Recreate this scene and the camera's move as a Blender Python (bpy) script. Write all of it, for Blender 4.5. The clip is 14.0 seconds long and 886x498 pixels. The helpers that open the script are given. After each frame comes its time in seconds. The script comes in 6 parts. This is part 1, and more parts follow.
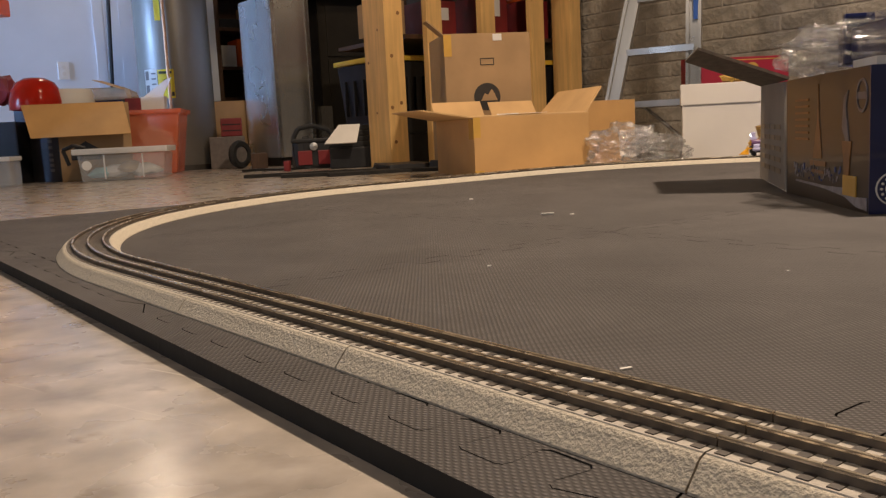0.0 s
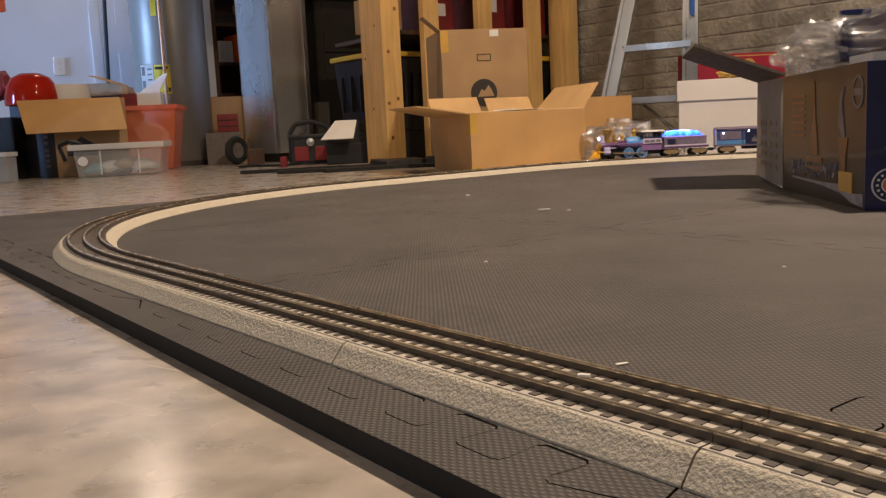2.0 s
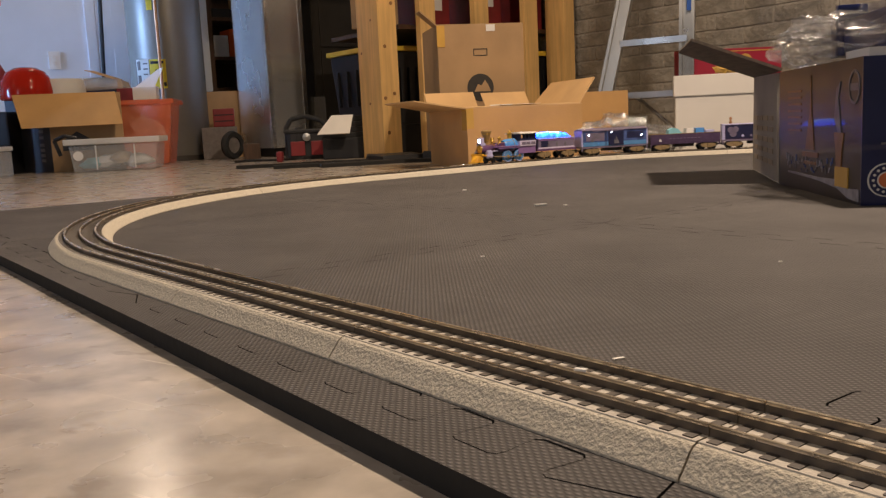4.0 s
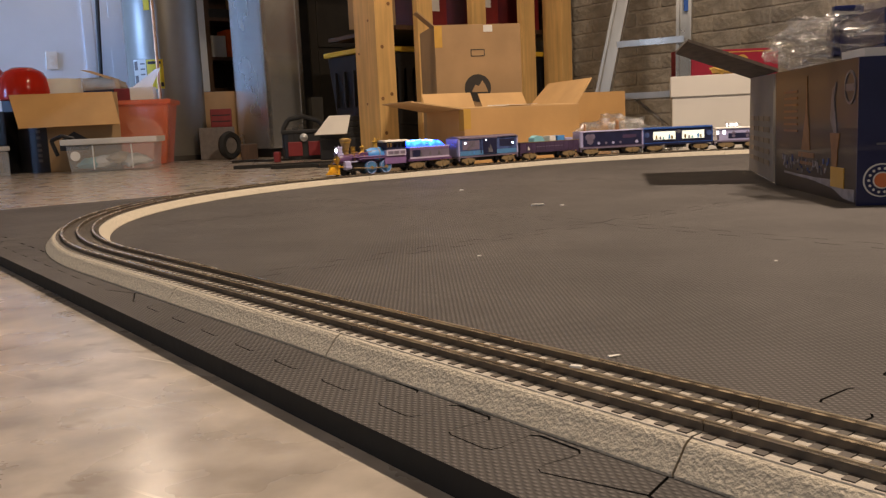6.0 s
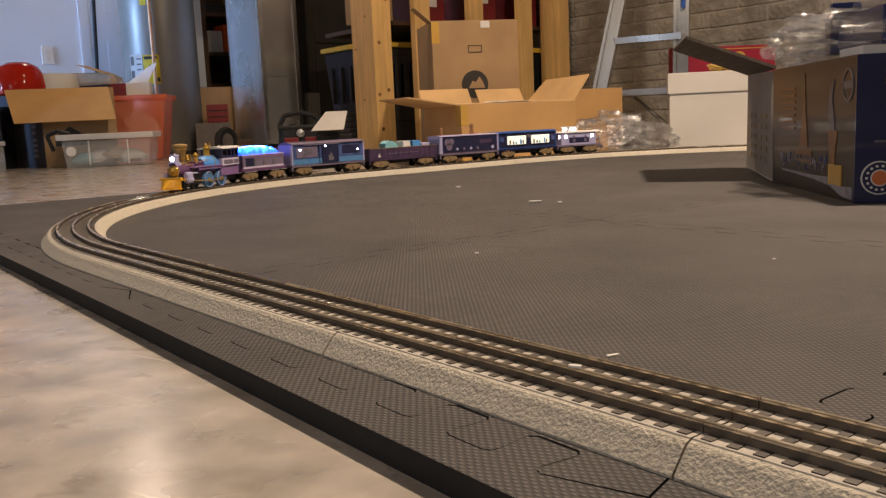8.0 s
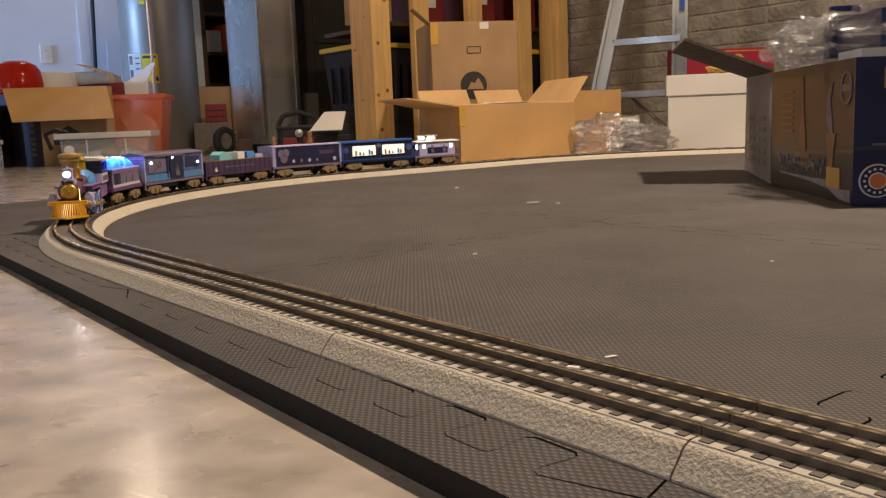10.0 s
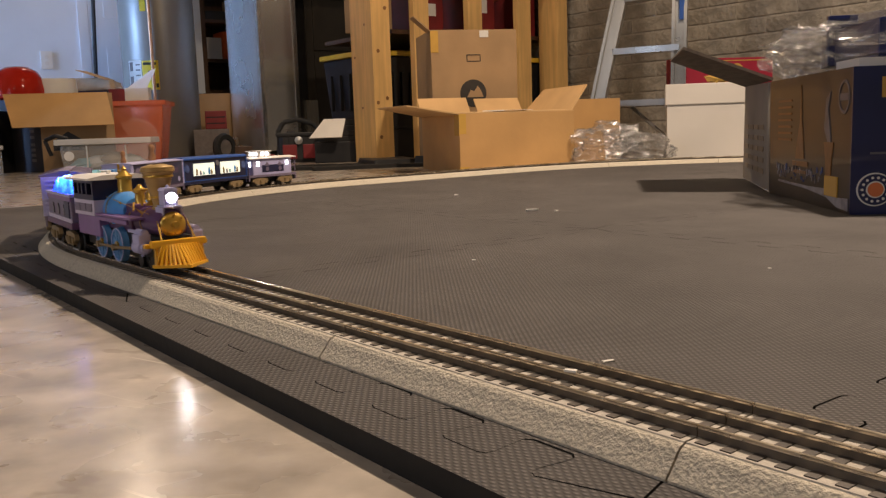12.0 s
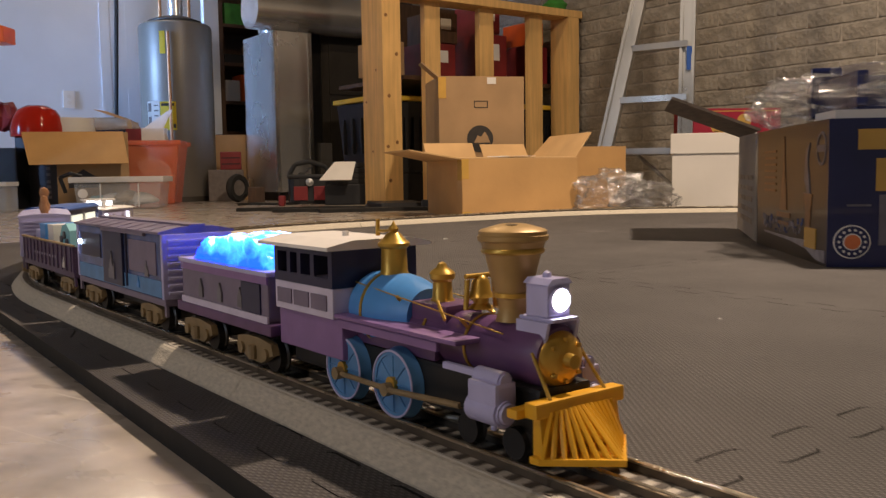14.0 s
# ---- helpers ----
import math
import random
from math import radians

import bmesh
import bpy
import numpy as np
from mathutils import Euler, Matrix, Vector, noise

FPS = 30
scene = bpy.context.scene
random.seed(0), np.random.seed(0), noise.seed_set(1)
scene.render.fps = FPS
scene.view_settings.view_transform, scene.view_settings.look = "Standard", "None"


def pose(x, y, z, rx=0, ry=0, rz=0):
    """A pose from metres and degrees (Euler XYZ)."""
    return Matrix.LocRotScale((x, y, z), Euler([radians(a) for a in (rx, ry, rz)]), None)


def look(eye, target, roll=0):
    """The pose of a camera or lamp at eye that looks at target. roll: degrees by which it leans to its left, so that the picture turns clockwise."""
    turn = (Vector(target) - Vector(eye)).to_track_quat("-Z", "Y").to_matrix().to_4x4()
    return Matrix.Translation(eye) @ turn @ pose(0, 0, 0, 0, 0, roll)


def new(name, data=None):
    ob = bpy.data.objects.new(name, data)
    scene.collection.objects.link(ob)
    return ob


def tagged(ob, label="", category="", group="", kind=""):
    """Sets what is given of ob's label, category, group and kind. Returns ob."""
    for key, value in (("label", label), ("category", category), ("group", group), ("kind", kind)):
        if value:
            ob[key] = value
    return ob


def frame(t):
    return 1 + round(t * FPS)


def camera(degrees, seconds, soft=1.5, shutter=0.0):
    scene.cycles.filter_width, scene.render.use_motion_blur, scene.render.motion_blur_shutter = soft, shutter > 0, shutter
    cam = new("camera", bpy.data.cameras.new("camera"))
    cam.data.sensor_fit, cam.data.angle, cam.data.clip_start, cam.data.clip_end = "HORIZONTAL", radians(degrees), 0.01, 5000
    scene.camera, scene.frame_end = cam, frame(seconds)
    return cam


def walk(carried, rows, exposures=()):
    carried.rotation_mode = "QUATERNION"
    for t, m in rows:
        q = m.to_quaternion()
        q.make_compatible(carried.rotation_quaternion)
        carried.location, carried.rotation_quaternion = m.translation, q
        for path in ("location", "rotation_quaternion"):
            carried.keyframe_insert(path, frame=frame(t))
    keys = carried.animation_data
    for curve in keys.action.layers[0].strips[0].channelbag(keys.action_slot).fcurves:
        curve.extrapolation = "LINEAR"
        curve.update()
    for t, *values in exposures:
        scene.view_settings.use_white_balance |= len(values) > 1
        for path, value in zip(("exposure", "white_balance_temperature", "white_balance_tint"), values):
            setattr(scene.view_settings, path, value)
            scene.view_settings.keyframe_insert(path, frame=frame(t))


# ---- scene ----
cam = camera(54.0, 14.0, soft=1.3, shutter=0.4)
PATH = [
    (0.0, pose(0.0001, 0.0017, 0.1472, 82.362, 2.802, -0.342)),
    (0.5, pose(0.0000, 0.0011, 0.1470, 82.316, 2.767, -0.422)),
    (1.0, pose(0.0002, 0.0014, 0.1472, 82.229, 2.805, -0.458)),
    (1.5, pose(0.0001, 0.0016, 0.1472, 82.147, 2.764, -0.512)),
    (2.0, pose(0.0001, 0.0012, 0.1471, 82.093, 2.749, -0.554)),
    (2.5, pose(-0.0000, 0.0015, 0.1471, 81.996, 2.752, -0.606)),
    (3.0, pose(-0.0002, 0.0013, 0.1468, 81.910, 2.732, -0.667)),
    (5.5, pose(-0.0002, 0.0017, 0.1470, 81.632, 2.654, -0.938)),
    (6.0, pose(0.0001, -0.0010, 0.1456, 81.798, 2.626, -0.962)),
    (6.5, pose(0.0000, 0.0000, 0.1463, 81.702, 2.619, -1.000)),
    (7.0, pose(-0.0002, -0.0008, 0.1457, 81.748, 2.606, -1.037)),
    (7.5, pose(-0.0004, 0.0017, 0.1467, 81.539, 2.555, -1.124)),
    (8.0, pose(-0.0006, 0.0021, 0.1465, 81.525, 2.488, -1.170)),
    (10.5, pose(-0.0009, 0.0023, 0.1464, 81.626, 2.137, -1.230)),
    (11.0, pose(-0.0007, -0.0012, 0.1449, 81.897, 2.105, -1.178)),
    (11.5, pose(-0.0012, 0.0017, 0.1458, 81.789, 2.007, -1.259)),
    (12.0, pose(-0.0010, -0.0008, 0.1446, 82.106, 1.906, -1.300)),
    (12.5, pose(-0.0015, 0.0019, 0.1456, 81.968, 1.788, -1.457)),
    (13.0, pose(-0.0015, 0.0007, 0.1450, 82.141, 1.738, -1.661)),
    (13.3, pose(-0.0001, 0.0008, 0.1471, 82.888, 2.014, -2.134)),
    (13.5, pose(0.0017, 0.0004, 0.1474, 84.533, 1.821, -1.172)),
    (13.7, pose(0.0170, 0.0004, 0.1457, 86.780, 1.716, 1.533)),
    (13.8, pose(0.0350, 0.0000, 0.1456, 84.960, 1.101, 2.618)),
    (13.9, pose(0.0498, 0.0002, 0.1454, 85.175, 1.091, 0.673)),
    (14.0, pose(0.0621, -0.0021, 0.1429, 85.046, 0.855, 0.182)),
]
walk(cam, PATH)

# ---- world, lamps ----
world = bpy.data.worlds.new("world")
scene.world = world
world.use_nodes = True
world.node_tree.nodes["Background"].inputs[0].default_value = (0.5, 0.62, 1.0, 1)
world.node_tree.nodes["Background"].inputs[1].default_value = 0.009
scene.view_settings.exposure = 0.12

# axes of the room and the mat: U runs away along the near track, N across it
ROOM = radians(126.18)
TRACK = radians(127.73)


def along(a, u, n, z=0.0):
    return Vector((math.cos(a) * u + math.sin(a) * n, math.sin(a) * u - math.cos(a) * n, z))


def un(u, n, z=0.0):
    return along(ROOM, u, n, z)


def area_lamp(name, place, target, size, power, colour, spread=180):
    data = bpy.data.lights.new(name, "AREA")
    data.shape, data.size, data.energy, data.color = "DISK", size, power, colour
    data.spread = radians(spread)
    ob = new(name, data)
    ob.matrix_world = look(place, target)
    return ob


WARM, DAY = (1.0, 0.785, 0.60), (0.32, 0.54, 1.0)
area_lamp("bulb_and_fill_light", (0.95, 1.35, 2.2), (0.95, 1.35, 0), 0.12, 79, WARM)
# added warm fill for the back of the room, no known bulb
area_lamp("bulb_and_fill_light", (-0.3, 3.0, 2.2), (-0.3, 3.1, 0), 0.14, 16, (1.0, 0.72, 0.45))
area_lamp("bulb_and_fill_light", (-1.9, 5.4, 2.2), (-1.9, 5.2, 0), 0.30, 5.5, WARM)
# added fill from behind the camera, no known bulb
area_lamp("bulb_and_fill_light", (-1.3, -0.9, 2.2), (-1.3, -0.9, 0), 0.14, 13, (1.0, 0.82, 0.65))
area_lamp("window_and_fill_light", tuple(un(5.25, -3.62, 1.35)), tuple(un(5.45, 0, 0.95)), 1.2, 22, DAY, 30)
# added pale fill on the near floor and track, no known window
area_lamp("window_and_fill_light", tuple(un(0.9, -3.62, 1.35)), tuple(un(0.8, 0, 0.3)), 1.2, 15, (0.70, 0.80, 1.0))


# ---- materials ----
def material(name, colour, rough=0.6, metal=0.0, scale=20.0, vary=0.25, bump=0.0, bump_scale=None, stain=0.0, stain_scale=2.0, coat=0.0, emit=0.0,
             rough_vary=0.0, random_piece=0.0, stretch=(1, 1, 1), depth=0.003):
    m = bpy.data.materials.new(name)
    m.use_nodes = True
    nt = m.node_tree
    nd, ln = nt.nodes, nt.links
    b = nd["Principled BSDF"]
    b.inputs["Roughness"].default_value, b.inputs["Metallic"].default_value = rough, metal
    b.inputs["Coat Weight"].default_value = coat
    tc, mp = nd.new("ShaderNodeTexCoord"), nd.new("ShaderNodeMapping")
    mp.inputs["Scale"].default_value = stretch
    ln.new(tc.outputs["Object"], mp.inputs[0])
    no = nd.new("ShaderNodeTexNoise")
    no.inputs["Scale"].default_value, no.inputs["Detail"].default_value = scale, 6
    ln.new(mp.outputs[0], no.inputs["Vector"])
    ramp = nd.new("ShaderNodeValToRGB")
    lo = [max(0, c * (1 - vary)) for c in colour]
    hi = [min(1, c * (1 + vary)) for c in colour]
    ramp.color_ramp.elements[0].position, ramp.color_ramp.elements[1].position = 0.3, 0.7
    ramp.color_ramp.elements[0].color, ramp.color_ramp.elements[1].color = (*lo, 1), (*hi, 1)
    ln.new(no.outputs[0], ramp.inputs[0])
    out = ramp.outputs[0]
    if stain:
        n2 = nd.new("ShaderNodeTexNoise")
        n2.inputs["Scale"].default_value, n2.inputs["Detail"].default_value = stain_scale, 4
        ln.new(tc.outputs["Object"], n2.inputs["Vector"])
        r2 = nd.new("ShaderNodeValToRGB")
        r2.color_ramp.elements[0].position, r2.color_ramp.elements[1].position = 0.38, 0.66
        r2.color_ramp.elements[0].color = (1 - stain, 1 - stain, 1 - stain, 1)
        ln.new(n2.outputs[0], r2.inputs[0])
        mx = nd.new("ShaderNodeMix")
        mx.data_type, mx.blend_type = "RGBA", "MULTIPLY"
        mx.inputs[0].default_value = 1
        ln.new(out, mx.inputs[6])
        ln.new(r2.outputs[0], mx.inputs[7])
        out = mx.outputs[2]
    if random_piece:
        oi, hs = nd.new("ShaderNodeObjectInfo"), nd.new("ShaderNodeHueSaturation")
        mr = nd.new("ShaderNodeMapRange")
        mr.inputs[3].default_value, mr.inputs[4].default_value = 1 - random_piece, 1 + random_piece
        ln.new(oi.outputs["Random"], mr.inputs[0])
        ln.new(mr.outputs[0], hs.inputs["Value"])
        ln.new(out, hs.inputs["Color"])
        out = hs.outputs[0]
    ln.new(out, b.inputs["Base Color"])
    if rough_vary:
        mr = nd.new("ShaderNodeMapRange")
        mr.inputs[1].default_value, mr.inputs[2].default_value = 0.3, 0.7
        mr.inputs[3].default_value, mr.inputs[4].default_value = max(0.02, rough - rough_vary), rough + rough_vary
        n3 = nd.new("ShaderNodeTexNoise")
        n3.inputs["Scale"].default_value, n3.inputs["Detail"].default_value = scale * 0.4, 5
        ln.new(tc.outputs["Object"], n3.inputs["Vector"])
        ln.new(n3.outputs[0], mr.inputs[0])
        ln.new(mr.outputs[0], b.inputs["Roughness"])
    if bump:
        bp = nd.new("ShaderNodeBump")
        bp.inputs["Strength"].default_value = bump
        bp.inputs["Distance"].default_value = depth
        n4 = nd.new("ShaderNodeTexNoise")
        n4.inputs["Scale"].default_value, n4.inputs["Detail"].default_value = bump_scale or scale, 3
        ln.new(mp.outputs[0], n4.inputs["Vector"])
        ln.new(n4.outputs[0], bp.inputs["Height"])
        ln.new(bp.outputs[0], b.inputs["Normal"])
    if emit:
        ln.new(out, b.inputs["Emission Color"])
        b.inputs["Emission Strength"].default_value = emit
    return m


def glow(name, colour, strength):
    m = bpy.data.materials.new(name)
    m.use_nodes = True
    b = m.node_tree.nodes["Principled BSDF"]
    b.inputs["Base Color"].default_value = (*colour, 1)
    b.inputs["Emission Color"].default_value, b.inputs["Emission Strength"].default_value = (*colour, 1), strength
    return m


def clear(name, colour, rough, alpha=1.0, transmission=1.0):
    m = material(name, colour, rough, 0, 8, 0.08)
    b = m.node_tree.nodes["Principled BSDF"]
    b.inputs["Transmission Weight"].default_value, b.inputs["Alpha"].default_value = transmission, alpha
    b.inputs["IOR"].default_value = 1.3
    return m


def foam_material():
    m = material("foam", (0.101, 0.092, 0.088), 0.68, 0, 9, 0.16, stain=0.18, stain_scale=3.0, random_piece=0.06)
    nt = m.node_tree
    nd, ln = nt.nodes, nt.links
    b = nd["Principled BSDF"]
    tc = nd["Texture Coordinate"]
    # raised lozenges in a staggered lattice
    turn, skew = nd.new("ShaderNodeMapping"), nd.new("ShaderNodeMapping")
    turn.inputs["Rotation"].default_value = (0, 0, -ROOM)
    turn.inputs["Scale"].default_value = (1, 1, 1)
    ln.new(tc.outputs["Object"], turn.inputs[0])
    skew.inputs["Rotation"].default_value = (0, 0, radians(45))
    skew.inputs["Scale"].default_value = (0.82, 1.15, 1)
    ln.new(turn.outputs[0], skew.inputs[0])
    b.inputs["Specular IOR Level"].default_value = 0.32
    waves = []
    for axis in ("X", "Y"):
        w = nd.new("ShaderNodeTexWave")
        w.bands_direction = axis
        w.inputs["Scale"].default_value, w.inputs["Distortion"].default_value = 98, 0.0
        ln.new(skew.outputs[0], w.inputs["Vector"])
        waves.append(w)
    mul = nd.new("ShaderNodeMath")
    mul.operation = "MULTIPLY"
    ln.new(waves[0].outputs["Fac"], mul.inputs[0])
    ln.new(waves[1].outputs["Fac"], mul.inputs[1])
    # shade in the pits and light on the lozenges, put into the colour
    pit_shade = nd.new("ShaderNodeMapRange")
    pit_shade.inputs[3].default_value, pit_shade.inputs[4].default_value = 0.66, 1.75
    ln.new(mul.outputs[0], pit_shade.inputs[0])
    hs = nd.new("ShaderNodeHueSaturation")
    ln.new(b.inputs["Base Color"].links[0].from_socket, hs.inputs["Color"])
    ln.new(pit_shade.outputs[0], hs.inputs["Value"])
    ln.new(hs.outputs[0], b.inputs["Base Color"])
    bp = nd.new("ShaderNodeBump")
    bp.inputs["Strength"].default_value, bp.inputs["Distance"].default_value = 0.8, 0.0012
    ln.new(mul.outputs[0], bp.inputs["Height"])
    ln.new(bp.outputs[0], b.inputs["Normal"])
    return m



def ice_material():
    """Clear blue plastic ice lit from inside: facets of deep blue and near white."""
    m = bpy.data.materials.new("ice")
    m.use_nodes = True
    nd, ln = m.node_tree.nodes, m.node_tree.links
    b = nd["Principled BSDF"]
    b.inputs["Base Color"].default_value, b.inputs["Roughness"].default_value = (0.1, 0.25, 0.9, 1), 0.15
    tc, vo, ramp = nd.new("ShaderNodeTexCoord"), nd.new("ShaderNodeTexNoise"), nd.new("ShaderNodeValToRGB")
    vo.inputs["Scale"].default_value, vo.inputs["Detail"].default_value = 55, 6
    sep, ad, mr = nd.new("ShaderNodeSeparateXYZ"), nd.new("ShaderNodeMath"), nd.new("ShaderNodeMapRange")
    ln.new(tc.outputs["Object"], vo.inputs["Vector"])
    ln.new(tc.outputs["Object"], sep.inputs[0])
    mr.inputs[1].default_value, mr.inputs[2].default_value, mr.inputs[3].default_value, mr.inputs[4].default_value = 0.060, 0.080, -0.25, 0.35
    ln.new(sep.outputs["Z"], mr.inputs[0])
    ad.operation = "ADD"
    ln.new(vo.outputs[0], ad.inputs[0])
    ln.new(mr.outputs[0], ad.inputs[1])
    e = ramp.color_ramp.elements
    e[0].position, e[0].color = 0.35, (0.0, 0.02, 1.0, 1)
    e[1].position, e[1].color = 0.92, (0.62, 0.82, 1.0, 1)
    mid = ramp.color_ramp.elements.new(0.66)
    mid.color = (0.02, 0.16, 1.0, 1)
    ln.new(ad.outputs[0], ramp.inputs[0])
    ln.new(ramp.outputs[0], b.inputs["Emission Color"])
    b.inputs["Emission Strength"].default_value = 7.0
    return m


def film_material():
    """Thin clear film: mostly see-through, with a glossy skin."""
    m = bpy.data.materials.new("film")
    m.use_nodes = True
    nd, ln = m.node_tree.nodes, m.node_tree.links
    nd.remove(nd["Principled BSDF"])
    gl, tr, mx = nd.new("ShaderNodeBsdfGlossy"), nd.new("ShaderNodeBsdfTransparent"), nd.new("ShaderNodeMixShader")
    tc, no, bp = nd.new("ShaderNodeTexCoord"), nd.new("ShaderNodeTexNoise"), nd.new("ShaderNodeBump")
    gl.inputs["Roughness"].default_value = 0.16
    tr.inputs["Color"].default_value = (0.93, 0.93, 0.93, 1)
    no.inputs["Scale"].default_value, no.inputs["Detail"].default_value = 30, 5
    bp.inputs["Strength"].default_value, bp.inputs["Distance"].default_value = 1.0, 0.012
    mx.inputs[0].default_value = 0.17
    milk, skin = nd.new("ShaderNodeBsdfDiffuse"), nd.new("ShaderNodeMixShader")
    skin.inputs[0].default_value = 0.06
    ln.new(tc.outputs["Object"], no.inputs["Vector"])
    ln.new(no.outputs[0], bp.inputs["Height"])
    ln.new(bp.outputs[0], gl.inputs["Normal"])
    ln.new(tr.outputs[0], skin.inputs[1])
    ln.new(milk.outputs[0], skin.inputs[2])
    ln.new(skin.outputs[0], mx.inputs[1])
    ln.new(gl.outputs[0], mx.inputs[2])
    ln.new(mx.outputs[0], nd["Material Output"].inputs[0])
    return m


def concrete_material():
    """Sealed concrete: mottled at two scales, with fine pale scratches and dark specks."""
    m = material("concrete", (0.52, 0.455, 0.39), 0.30, 0, 30, 0.24, bump=0.12, bump_scale=60, stain=0.30, stain_scale=13.0, rough_vary=0.12, coat=0.55)
    nd, ln = m.node_tree.nodes, m.node_tree.links
    b = nd["Principled BSDF"]
    col = b.inputs["Base Color"].links[0].from_socket
    tc = nd["Texture Coordinate"]
    b.inputs["Coat Roughness"].default_value = 0.17
    for turn, stretch, cut, tint, amount in ((35, (3, 150, 1), 0.66, (0.66, 0.60, 0.52), 0.7), (-48, (4, 190, 1), 0.68, (0.66, 0.60, 0.52), 0.65), (0, (75, 75, 75), 0.735, (0.07, 0.055, 0.04), 0.75), (20, (16, 30, 16), 0.66, (0.22, 0.17, 0.12), 0.45)):
        mp, no, rp, mx = nd.new("ShaderNodeMapping"), nd.new("ShaderNodeTexNoise"), nd.new("ShaderNodeValToRGB"), nd.new("ShaderNodeMix")
        mp.vector_type = "POINT"
        rot = nd.new("ShaderNodeMapping")
        rot.inputs["Rotation"].default_value = (0, 0, radians(turn))
        mp.inputs["Scale"].default_value = stretch
        ln.new(tc.outputs["Object"], rot.inputs[0])
        ln.new(rot.outputs[0], mp.inputs[0])
        no.inputs["Scale"].default_value, no.inputs["Detail"].default_value = 1.0, 3
        ln.new(mp.outputs[0], no.inputs["Vector"])
        rp.color_ramp.elements[0].position, rp.color_ramp.elements[1].position = cut, cut + 0.035
        rp.color_ramp.elements[1].color = (amount, amount, amount, 1)
        ln.new(no.outputs[0], rp.inputs[0])
        mx.data_type = "RGBA"
        mx.inputs[7].default_value = (*tint, 1)
        ln.new(rp.outputs[0], mx.inputs[0])
        ln.new(col, mx.inputs[6])
        col = mx.outputs[2]
    ln.new(col, b.inputs["Base Color"])
    return m


